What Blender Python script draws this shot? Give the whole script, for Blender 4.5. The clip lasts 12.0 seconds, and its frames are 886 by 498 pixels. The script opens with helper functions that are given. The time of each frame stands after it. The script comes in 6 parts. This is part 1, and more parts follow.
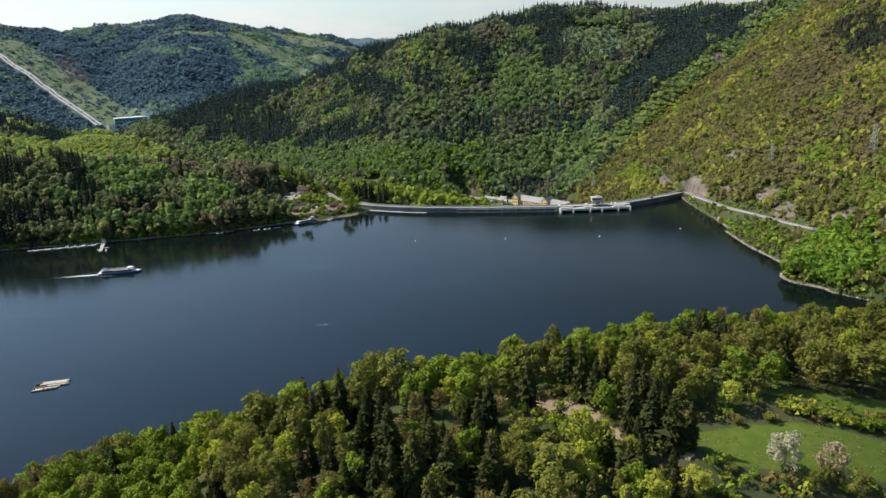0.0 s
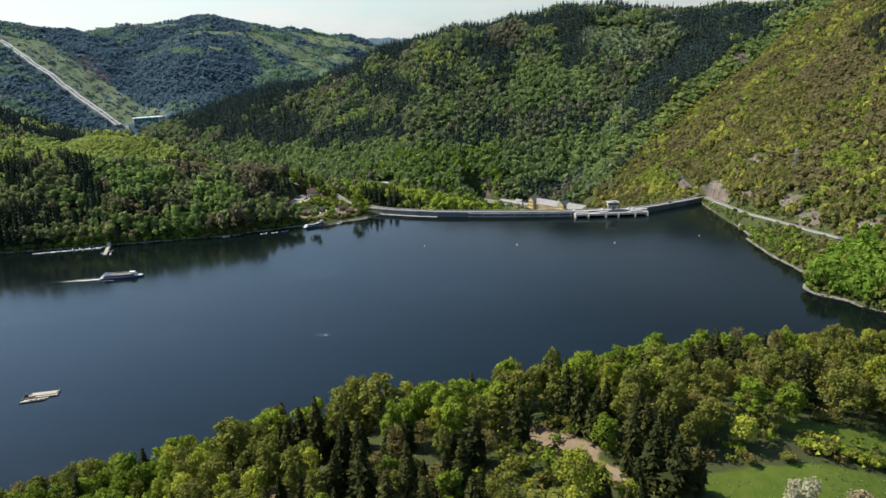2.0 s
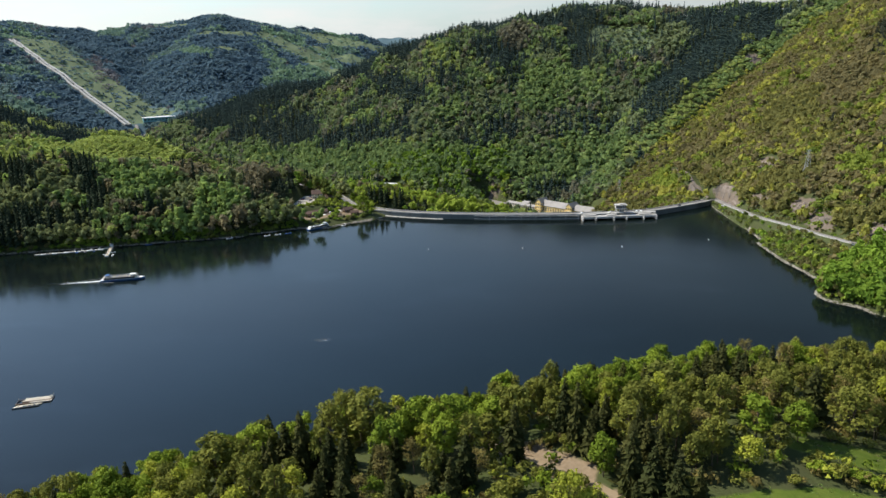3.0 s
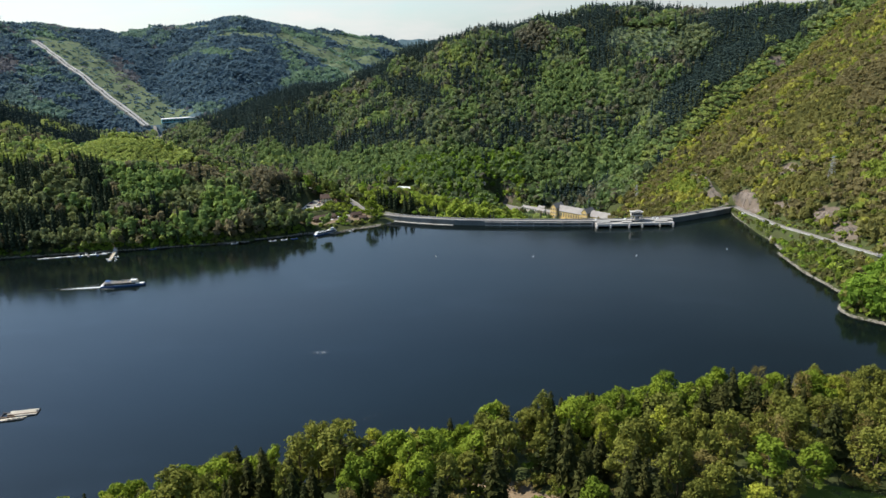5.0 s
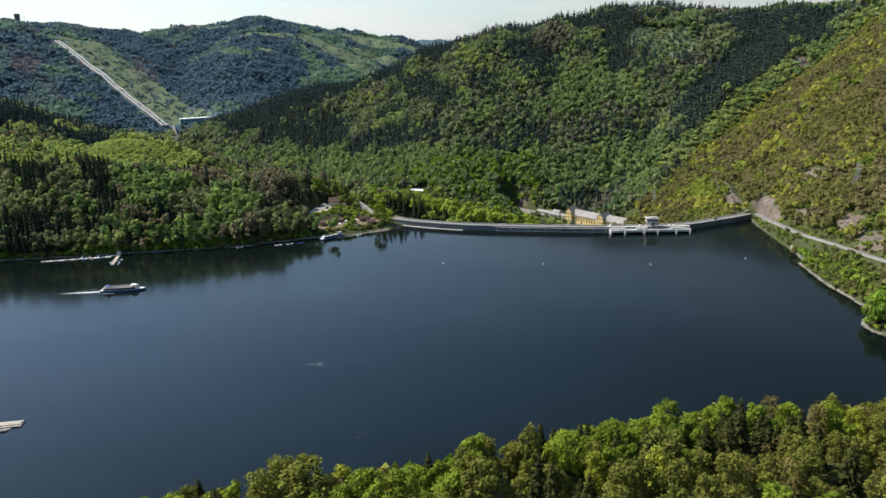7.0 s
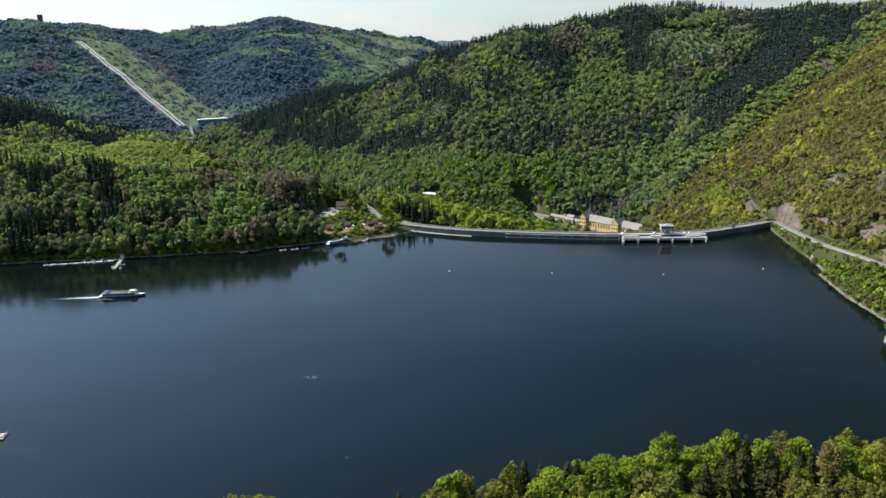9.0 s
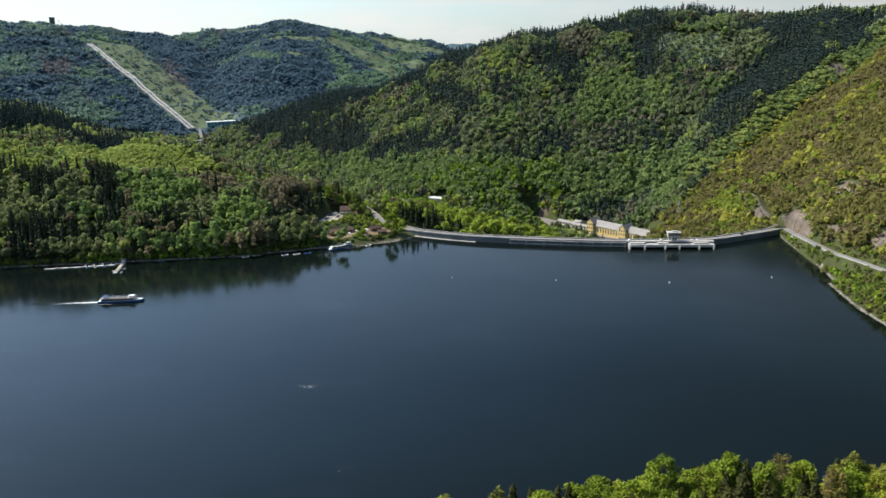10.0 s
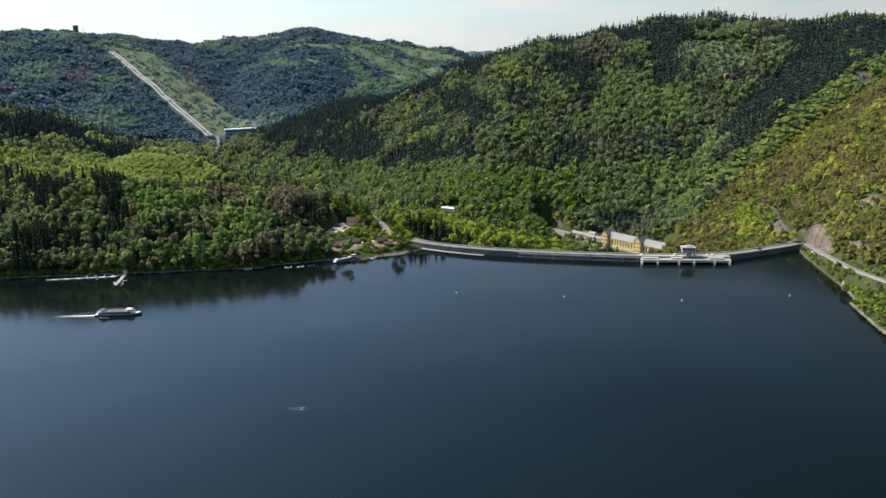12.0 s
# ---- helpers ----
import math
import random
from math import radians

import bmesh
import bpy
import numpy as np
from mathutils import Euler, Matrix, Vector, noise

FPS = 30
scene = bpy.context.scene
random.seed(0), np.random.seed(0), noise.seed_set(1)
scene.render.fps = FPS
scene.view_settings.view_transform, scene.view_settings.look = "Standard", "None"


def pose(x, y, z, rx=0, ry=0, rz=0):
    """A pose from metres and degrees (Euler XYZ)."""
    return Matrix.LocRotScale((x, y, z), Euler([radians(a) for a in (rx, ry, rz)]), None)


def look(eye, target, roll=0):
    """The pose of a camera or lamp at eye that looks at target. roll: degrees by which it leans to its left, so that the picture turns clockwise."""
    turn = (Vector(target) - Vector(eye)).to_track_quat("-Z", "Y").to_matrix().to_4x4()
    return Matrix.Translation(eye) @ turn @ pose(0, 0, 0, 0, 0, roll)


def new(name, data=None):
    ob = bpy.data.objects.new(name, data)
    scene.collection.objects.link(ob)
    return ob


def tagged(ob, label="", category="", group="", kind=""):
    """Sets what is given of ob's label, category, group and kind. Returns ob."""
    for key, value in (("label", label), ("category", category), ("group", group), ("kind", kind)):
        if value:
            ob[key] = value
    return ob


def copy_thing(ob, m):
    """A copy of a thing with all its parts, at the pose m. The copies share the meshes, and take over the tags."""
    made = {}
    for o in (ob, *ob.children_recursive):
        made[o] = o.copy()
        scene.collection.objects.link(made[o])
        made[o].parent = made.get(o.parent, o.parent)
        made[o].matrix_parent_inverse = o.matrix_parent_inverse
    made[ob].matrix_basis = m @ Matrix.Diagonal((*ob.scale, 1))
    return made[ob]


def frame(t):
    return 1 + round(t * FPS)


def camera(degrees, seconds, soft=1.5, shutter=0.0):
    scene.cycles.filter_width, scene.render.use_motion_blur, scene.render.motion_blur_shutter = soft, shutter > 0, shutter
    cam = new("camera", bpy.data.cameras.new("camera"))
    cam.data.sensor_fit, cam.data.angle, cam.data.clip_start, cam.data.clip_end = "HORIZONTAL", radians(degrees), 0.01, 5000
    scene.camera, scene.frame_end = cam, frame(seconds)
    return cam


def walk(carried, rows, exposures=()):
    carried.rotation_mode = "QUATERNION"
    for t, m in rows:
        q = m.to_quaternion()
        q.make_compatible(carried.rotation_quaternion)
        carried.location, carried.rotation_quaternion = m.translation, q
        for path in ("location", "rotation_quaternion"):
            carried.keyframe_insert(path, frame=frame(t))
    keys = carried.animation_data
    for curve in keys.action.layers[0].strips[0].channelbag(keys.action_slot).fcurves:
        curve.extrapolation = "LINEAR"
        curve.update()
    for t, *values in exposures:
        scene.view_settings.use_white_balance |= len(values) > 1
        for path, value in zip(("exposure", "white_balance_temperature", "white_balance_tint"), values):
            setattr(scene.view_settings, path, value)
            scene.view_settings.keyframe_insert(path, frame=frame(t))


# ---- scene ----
cam = camera(61.49, 12.0)
walk(cam, [
    (0, pose(0.00, 0.00, 200.61, 0, 0, 0.002) @ pose(0, 0, 0, 74.052) @ pose(0, 0, 0, 0, 0, -1.527)),
    (0.5, pose(2.82, 5.37, 200.55, 0, 0, 0.426) @ pose(0, 0, 0, 74.047) @ pose(0, 0, 0, 0, 0, -1.557)),
    (1, pose(5.70, 10.76, 200.55, 0, 0, 0.853) @ pose(0, 0, 0, 74.060) @ pose(0, 0, 0, 0, 0, -1.561)),
    (1.5, pose(8.44, 16.15, 200.54, 0, 0, 1.254) @ pose(0, 0, 0, 74.070) @ pose(0, 0, 0, 0, 0, -1.560)),
    (2, pose(11.13, 21.59, 200.48, 0, 0, 1.662) @ pose(0, 0, 0, 74.081) @ pose(0, 0, 0, 0, 0, -1.564)),
    (2.5, pose(13.85, 26.98, 200.41, 0, 0, 2.071) @ pose(0, 0, 0, 74.080) @ pose(0, 0, 0, 0, 0, -1.563)),
    (3, pose(16.64, 32.43, 200.38, 0, 0, 2.486) @ pose(0, 0, 0, 74.101) @ pose(0, 0, 0, 0, 0, -1.525)),
    (5, pose(27.71, 54.00, 200.25, 0, 0, 4.121) @ pose(0, 0, 0, 74.246) @ pose(0, 0, 0, 0, 0, -1.502)),
    (5.5, pose(30.41, 59.27, 200.23, 0, 0, 4.522) @ pose(0, 0, 0, 74.262) @ pose(0, 0, 0, 0, 0, -1.489)),
    (6, pose(33.11, 64.48, 200.22, 0, 0, 4.938) @ pose(0, 0, 0, 74.269) @ pose(0, 0, 0, 0, 0, -1.481)),
    (6.5, pose(35.89, 69.76, 200.25, 0, 0, 5.359) @ pose(0, 0, 0, 74.259) @ pose(0, 0, 0, 0, 0, -1.479)),
    (7, pose(38.66, 75.05, 200.38, 0, 0, 5.774) @ pose(0, 0, 0, 74.293) @ pose(0, 0, 0, 0, 0, -1.454)),
    (9, pose(49.19, 95.37, 200.80, 0, 0, 7.356) @ pose(0, 0, 0, 74.394) @ pose(0, 0, 0, 0, 0, -1.383)),
    (9.5, pose(51.92, 100.43, 200.98, 0, 0, 7.733) @ pose(0, 0, 0, 74.624) @ pose(0, 0, 0, 0, 0, -1.293)),
    (10, pose(54.68, 105.54, 201.25, 0, 0, 8.158) @ pose(0, 0, 0, 74.626) @ pose(0, 0, 0, 0, 0, -1.280)),
    (10.5, pose(57.44, 110.74, 201.61, 0, 0, 8.560) @ pose(0, 0, 0, 74.631) @ pose(0, 0, 0, 0, 0, -1.269)),
    (11, pose(60.20, 116.03, 201.96, 0, 0, 8.975) @ pose(0, 0, 0, 74.756) @ pose(0, 0, 0, 0, 0, -1.284)),
    (11.5, pose(63.07, 121.33, 202.30, 0, 0, 9.385) @ pose(0, 0, 0, 74.945) @ pose(0, 0, 0, 0, 0, -1.306)),
    (12, pose(66.02, 126.64, 202.69, 0, 0, 9.814) @ pose(0, 0, 0, 75.169) @ pose(0, 0, 0, 0, 0, -1.307)),
])

# ---------------------------------------------------------------- light
SUN_AZ = radians(-76)          # from +y, to the right positive
SUN_EL = radians(47)
world = bpy.data.worlds.new("sky")
scene.world = world
world.use_nodes = True
wn, wl = world.node_tree.nodes, world.node_tree.links
bg = wn["Background"]
sky = wn.new("ShaderNodeTexSky")
sky.sky_type, sky.sun_disc = "NISHITA", False
sky.sun_elevation, sky.sun_rotation = SUN_EL, SUN_AZ
sky.altitude, sky.air_density, sky.dust_density, sky.ozone_density = 400, 1.0, 1.2, 1.0
# thin high cloud, thickest near the horizon
tc = wn.new("ShaderNodeTexCoord")
mp = wn.new("ShaderNodeMapping")
mp.inputs["Scale"].default_value = (1.6, 1.6, 7.0)
cl = wn.new("ShaderNodeTexNoise")
cl.inputs["Scale"].default_value, cl.inputs["Detail"].default_value, cl.inputs["Roughness"].default_value = 2.2, 7, 0.6
cr = wn.new("ShaderNodeValToRGB")
cr.color_ramp.elements[0].position, cr.color_ramp.elements[1].position = 0.40, 0.62
sep = wn.new("ShaderNodeSeparateXYZ")
hz = wn.new("ShaderNodeMapRange")
hz.inputs["From Min"].default_value, hz.inputs["From Max"].default_value = 0.06, 0.40
hz.inputs["To Min"].default_value, hz.inputs["To Max"].default_value = 0.95, 0.0
mul = wn.new("ShaderNodeMath")
mul.operation = "MULTIPLY"
add = wn.new("ShaderNodeMath")
add.operation = "MULTIPLY_ADD"
add.inputs[1].default_value, add.inputs[2].default_value = 0.30, 0.68
mixw = wn.new("ShaderNodeMixRGB")
# cloud is brighter towards the sun
glow = wn.new("ShaderNodeVectorMath")
glow.operation = "DOT_PRODUCT"
glow.inputs[1].default_value = (math.sin(SUN_AZ), math.cos(SUN_AZ), 0)
lit = wn.new("ShaderNodeMapRange")
lit.inputs["From Min"].default_value, lit.inputs["From Max"].default_value = -0.2, 0.7
lit.inputs["To Min"].default_value, lit.inputs["To Max"].default_value = 0.72, 1.14
tone = wn.new("ShaderNodeMixRGB")
tone.blend_type, tone.inputs["Fac"].default_value = "MULTIPLY", 1.0
body = wn.new("ShaderNodeMixRGB")
body.inputs["Color1"].default_value, body.inputs["Color2"].default_value = (3.0, 3.55, 3.75, 1), (4.15, 4.2, 4.15, 1)
wl.new(cr.outputs["Color"], body.inputs["Fac"])
wl.new(body.outputs["Color"], tone.inputs["Color1"])
wl.new(tc.outputs["Generated"], glow.inputs[0])
wl.new(glow.outputs["Value"], lit.inputs["Value"])
wl.new(lit.outputs["Result"], tone.inputs["Color2"])
wl.new(tone.outputs["Color"], mixw.inputs["Color2"])
wl.new(tc.outputs["Generated"], mp.inputs["Vector"])
wl.new(mp.outputs["Vector"], cl.inputs["Vector"])
wl.new(cl.outputs["Fac"], cr.inputs["Fac"])
wl.new(tc.outputs["Generated"], sep.inputs["Vector"])
wl.new(sep.outputs["Z"], hz.inputs["Value"])
wl.new(cr.outputs["Color"], add.inputs[0])
wl.new(add.outputs["Value"], mul.inputs[0])
wl.new(hz.outputs["Result"], mul.inputs[1])
wl.new(mul.outputs["Value"], mixw.inputs["Fac"])
pale = wn.new("ShaderNodeHueSaturation")
pale.inputs["Saturation"].default_value, pale.inputs["Value"].default_value = 1.0, 1.0
wl.new(sky.outputs["Color"], pale.inputs["Color"])
away = wn.new("ShaderNodeMapRange")
away.interpolation_type = "SMOOTHSTEP"
away.inputs["From Min"].default_value, away.inputs["From Max"].default_value = -0.3, 0.95
away.inputs["To Min"].default_value, away.inputs["To Max"].default_value = 0.60, 1.30
dim = wn.new("ShaderNodeMixRGB")
dim.blend_type, dim.inputs["Fac"].default_value = "MULTIPLY", 1.0
wl.new(glow.outputs["Value"], away.inputs["Value"])
cool = wn.new("ShaderNodeMixRGB")
cool.blend_type, cool.inputs["Fac"].default_value, cool.inputs["Color2"].default_value = "MULTIPLY", 1.0, (0.86, 1.0, 1.07, 1)
wl.new(pale.outputs["Color"], cool.inputs["Color1"])
wl.new(cool.outputs["Color"], dim.inputs["Color1"])
wl.new(away.outputs["Result"], dim.inputs["Color2"])
wl.new(dim.outputs["Color"], mixw.inputs["Color1"])
wl.new(mixw.outputs["Color"], bg.inputs["Color"])
bg.inputs["Strength"].default_value = 0.13

sun = new("sun", bpy.data.lights.new("sun", "SUN"))
sun.data.energy, sun.data.angle, sun.data.color = 3.9, radians(0.6), (1.0, 0.93, 0.80)
sun_dir = Vector((math.sin(SUN_AZ) * math.cos(SUN_EL), math.cos(SUN_AZ) * math.cos(SUN_EL), math.sin(SUN_EL)))
sun.matrix_world = look(sun_dir * 900, (0, 0, 0))
scene.view_settings.exposure = 0.66

# ---------------------------------------------------------------- materials
def material(name, colour, rough=0.8, metal=0.0, vary=0.25, scale=1.0, bump=0.0, spec=0.3, second=None, stretch=(1, 1, 1)):
    """Noise at two scales over a base colour; second: a stain colour mixed in by the coarse noise."""
    m = bpy.data.materials.new(name)
    m.use_nodes = True
    n, l = m.node_tree.nodes, m.node_tree.links
    p = n["Principled BSDF"]
    p.inputs["Roughness"].default_value, p.inputs["Metallic"].default_value = rough, metal
    p.inputs["Specular IOR Level"].default_value = spec
    tex = n.new("ShaderNodeTexCoord")
    mapping = n.new("ShaderNodeMapping")
    mapping.inputs["Scale"].default_value = stretch
    l.new(tex.outputs["Object"], mapping.inputs["Vector"])
    fine, coarse = n.new("ShaderNodeTexNoise"), n.new("ShaderNodeTexNoise")
    fine.inputs["Scale"].default_value, fine.inputs["Detail"].default_value = scale, 6
    coarse.inputs["Scale"].default_value, coarse.inputs["Detail"].default_value = scale * 0.13, 4
    l.new(mapping.outputs["Vector"], fine.inputs["Vector"])
    l.new(mapping.outputs["Vector"], coarse.inputs["Vector"])
    mix = n.new("ShaderNodeMixRGB")
    mix.inputs["Color1"].default_value = (*[c * (1 - vary) for c in colour], 1)
    mix.inputs["Color2"].default_value = (*[min(1, c * (1 + vary)) for c in colour], 1)
    l.new(fine.outputs["Fac"], mix.inputs["Fac"])
    ramp = n.new("ShaderNodeValToRGB")
    ramp.color_ramp.elements[0].position, ramp.color_ramp.elements[1].position = 0.42, 0.66
    l.new(coarse.outputs["Fac"], ramp.inputs["Fac"])
    stain = n.new("ShaderNodeMixRGB")
    stain.inputs["Color2"].default_value = (*(second or [c * (1 - vary) for c in colour]), 1)
    l.new(mix.outputs["Color"], stain.inputs["Color1"])
    l.new(ramp.outputs["Color"], stain.inputs["Fac"])
    l.new(stain.outputs["Color"], p.inputs["Base Color"])
    if bump:
        b = n.new("ShaderNodeBump")
        b.inputs["Strength"].default_value, b.inputs["Distance"].default_value = 0.6, bump
        l.new(fine.outputs["Fac"], b.inputs["Height"])
        l.new(b.outputs["Normal"], p.inputs["Normal"])
    return m


def foliage(name, dark, light, through_light=0.35, single=False):
    """Leaves: dark to light from tree to tree, some light passing through."""
    m = bpy.data.materials.new(name)
    m.use_nodes = True
    n, l = m.node_tree.nodes, m.node_tree.links
    p, out = n["Principled BSDF"], n["Material Output"]
    p.inputs["Roughness"].default_value = 0.65
    p.inputs["Specular IOR Level"].default_value = 0.03
    if single:
        vary = n.new("ShaderNodeObjectInfo").outputs["Random"]
    else:
        a = n.new("ShaderNodeAttribute")
        a.attribute_name = "tint"
        vary = a.outputs["Fac"]
    isl = n.new("ShaderNodeNewGeometry").outputs["Random Per Island"]
    mixv = n.new("ShaderNodeMath")
    mixv.operation = "MULTIPLY_ADD"
    mixv.inputs[1].default_value = 0.18
    l.new(isl, mixv.inputs[0])
    sc = n.new("ShaderNodeMath")
    sc.operation = "MULTIPLY"
    sc.inputs[1].default_value = 0.82
    l.new(vary, sc.inputs[0])
    l.new(sc.outputs[0], mixv.inputs[2])
    col = n.new("ShaderNodeMixRGB")
    col.inputs["Color1"].default_value, col.inputs["Color2"].default_value = (*dark, 1), (*light, 1)
    l.new(mixv.outputs[0], col.inputs["Fac"])
    l.new(col.outputs["Color"], p.inputs["Base Color"])
    tr = n.new("ShaderNodeBsdfTranslucent")
    l.new(col.outputs["Color"], tr.inputs["Color"])
    mx = n.new("ShaderNodeMixShader")
    mx.inputs["Fac"].default_value = through_light
    l.new(p.outputs[0], mx.inputs[1])
    l.new(tr.outputs[0], mx.inputs[2])
    l.new(mx.outputs[0], out.inputs["Surface"])
    return m


# dark and light end of each kind of foliage
LEAF = {
    "beech": ((0.115, 0.195, 0.028), (0.235, 0.345, 0.046)),
    "oak": ((0.125, 0.158, 0.040), (0.215, 0.255, 0.058)),
    "spruce": ((0.020, 0.032, 0.016), (0.044, 0.058, 0.026)),
    "bud": ((0.140, 0.138, 0.054), (0.205, 0.195, 0.072)),
    "birch": ((0.250, 0.320, 0.046), (0.355, 0.430, 0.070)),
}
KINDS = list(LEAF)
# far foliage, with bluish distance haze painted into the leaf colours
FAR_HAZE_LEAF = {
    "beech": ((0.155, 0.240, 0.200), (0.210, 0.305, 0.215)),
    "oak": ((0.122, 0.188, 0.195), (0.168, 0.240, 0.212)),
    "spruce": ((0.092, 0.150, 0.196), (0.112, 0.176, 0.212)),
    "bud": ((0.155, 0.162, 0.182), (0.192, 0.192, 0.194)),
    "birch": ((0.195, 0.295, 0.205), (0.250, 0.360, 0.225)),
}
# middle-distance foliage, paler and bluer: a thinner haze put into the colours
MID_HAZE_LEAF = {
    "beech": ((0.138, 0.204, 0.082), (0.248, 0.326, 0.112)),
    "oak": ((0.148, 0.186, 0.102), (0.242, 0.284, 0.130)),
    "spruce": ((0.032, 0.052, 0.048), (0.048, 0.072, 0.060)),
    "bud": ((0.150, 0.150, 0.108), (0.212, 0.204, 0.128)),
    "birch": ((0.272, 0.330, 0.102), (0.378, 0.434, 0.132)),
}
MAT_WOOD = {k: foliage("leaf_" + k, d, b, 0.15 if k == "spruce" else 0.4) for k, (d, b) in LEAF.items()}
MAT_FAR = {k: foliage("far_haze_leaf_" + k, d, b, 0.45) for k, (d, b) in FAR_HAZE_LEAF.items()}
MAT_MID = {k: foliage("mid_haze_leaf_" + k, d, b, 0.15 if k == "spruce" else 0.45) for k, (d, b) in MID_HAZE_LEAF.items()}
# foliage mixed a quarter towards the far set, a touch of painted haze
HILL_HAZE_LEAF = {k: tuple(tuple(g * (0.76 * a + 0.24 * b) for a, b, g in zip(LEAF[k][i], FAR_HAZE_LEAF[k][i], (1.28, 1.16, 1.22))) for i in (0, 1)) for k in LEAF}
HILL_HAZE_LEAF["spruce"] = ((0.026, 0.040, 0.024), (0.050, 0.068, 0.038))
MAT_HILL = {k: foliage("hill_haze_leaf_" + k, d, b, 0.15 if k == "spruce" else 0.4) for k, (d, b) in HILL_HAZE_LEAF.items()}
SLOPE_LEAF = {k: tuple((c[0] * 1.34, c[1] * (1.2 if k == "bud" else 1.06), c[2] * 1.45) for c in LEAF[k]) for k in LEAF}
MAT_SLOPE = {k: foliage("slope_leaf_" + k, d, b, 0.15 if k == "spruce" else 0.5) for k, (d, b) in SLOPE_LEAF.items()}
NEAR_LEAF = {k: tuple((c[0] * (1.5 if k == "spruce" else 1.02), c[1] * (1.15 if k == "spruce" else 0.88), c[2] * 0.75) for c in LEAF[k]) for k in LEAF}
MAT_NEAR = {k: foliage("near_leaf_" + k, d, b, 0.10 if k == "spruce" else 0.24) for k, (d, b) in NEAR_LEAF.items()}
MAT_LEAF = {k: foliage("foliage_" + k, d, b, 0.10 if k == "spruce" else 0.24, True) for k, (d, b) in NEAR_LEAF.items()}
MAT_BLOSSOM = foliage("blossom", (0.34, 0.33, 0.20), (0.46, 0.43, 0.29), 0.3, True)
MAT_PINK = foliage("pale_pink_blossom", (0.36, 0.29, 0.17), (0.44, 0.35, 0.23), 0.3, True)
M_BARK = material("bark", (0.10, 0.075, 0.055), 0.95, scale=3, vary=0.4, bump=0.05)
M_DEADWOOD = material("dead_wood", (0.22, 0.19, 0.16), 0.95, scale=3, vary=0.35)
M_CONCRETE = material("concrete", (0.36, 0.35, 0.33), 0.85, scale=0.5, vary=0.22, second=(0.26, 0.25, 0.23), stretch=(1, 1, 0.3))
M_CONCRETE_DARK = material("concrete_face", (0.145, 0.160, 0.155), 0.85, scale=0.5, vary=0.3, second=(0.090, 0.100, 0.098), stretch=(1, 1, 0.25))
M_CONCRETE_LIGHT = material("concrete_light", (0.44, 0.42, 0.385), 0.8, scale=0.6, vary=0.18, second=(0.34, 0.325, 0.30))
M_ASPHALT = material("asphalt", (0.225, 0.21, 0.19), 0.9, scale=0.6, vary=0.15, second=(0.18, 0.165, 0.15))
M_GRAVEL = material("gravel", (0.44, 0.40, 0.34), 0.95, scale=0.8, vary=0.2, second=(0.32, 0.29, 0.23))
M_EARTH = material("track_earth", (0.27, 0.205, 0.13), 0.95, scale=0.7, vary=0.3, second=(0.24, 0.18, 0.11))
M_ROCK = material("rock", (0.215, 0.175, 0.145), 0.95, scale=0.35, vary=0.55, bump=0.9, second=(0.10, 0.085, 0.07))
M_SHORE_STONE = material("shore_stone", (0.29, 0.26, 0.22), 0.95, scale=0.8, vary=0.3)
M_WHITE = material("white_paint", (0.80, 0.80, 0.78), 0.45, scale=1, vary=0.06)
M_BLUE = material("blue_paint", (0.05, 0.13, 0.32), 0.4, scale=1, vary=0.1)
M_TIMBER = material("weathered_timber", (0.46, 0.40, 0.31), 0.85, scale=2, vary=0.25)
M_ROOF = material("grey_roof", (0.30, 0.28, 0.26), 0.75, scale=0.8, vary=0.2)
M_ROOF_RED = material("brown_roof", (0.115, 0.075, 0.058), 0.85, scale=0.8, vary=0.25)
M_OCHRE = material("ochre_render", (0.80, 0.57, 0.22), 0.85, scale=0.6, vary=0.12)
M_BEIGE = material("beige_render", (0.55, 0.50, 0.40), 0.85, scale=0.6, vary=0.12)
M_CREAM = material("cream_render", (0.74, 0.66, 0.48), 0.85, scale=0.6, vary=0.08)
M_DARKWOOD = material("dark_timber", (0.13, 0.085, 0.055), 0.85, scale=2, vary=0.3)
M_STEEL = material("galvanised_steel", (0.42, 0.43, 0.44), 0.5, 0.6, scale=2, vary=0.1)
M_DARK = material("dark_metal", (0.05, 0.05, 0.055), 0.5, 0.3, scale=2, vary=0.2)
M_GLASS = material("window_glass", (0.03, 0.035, 0.04), 0.08, spec=0.6, vary=0.05)
M_PIPE = material("pipe_paint", (0.34, 0.34, 0.33), 0.6, scale=0.2, vary=0.1)


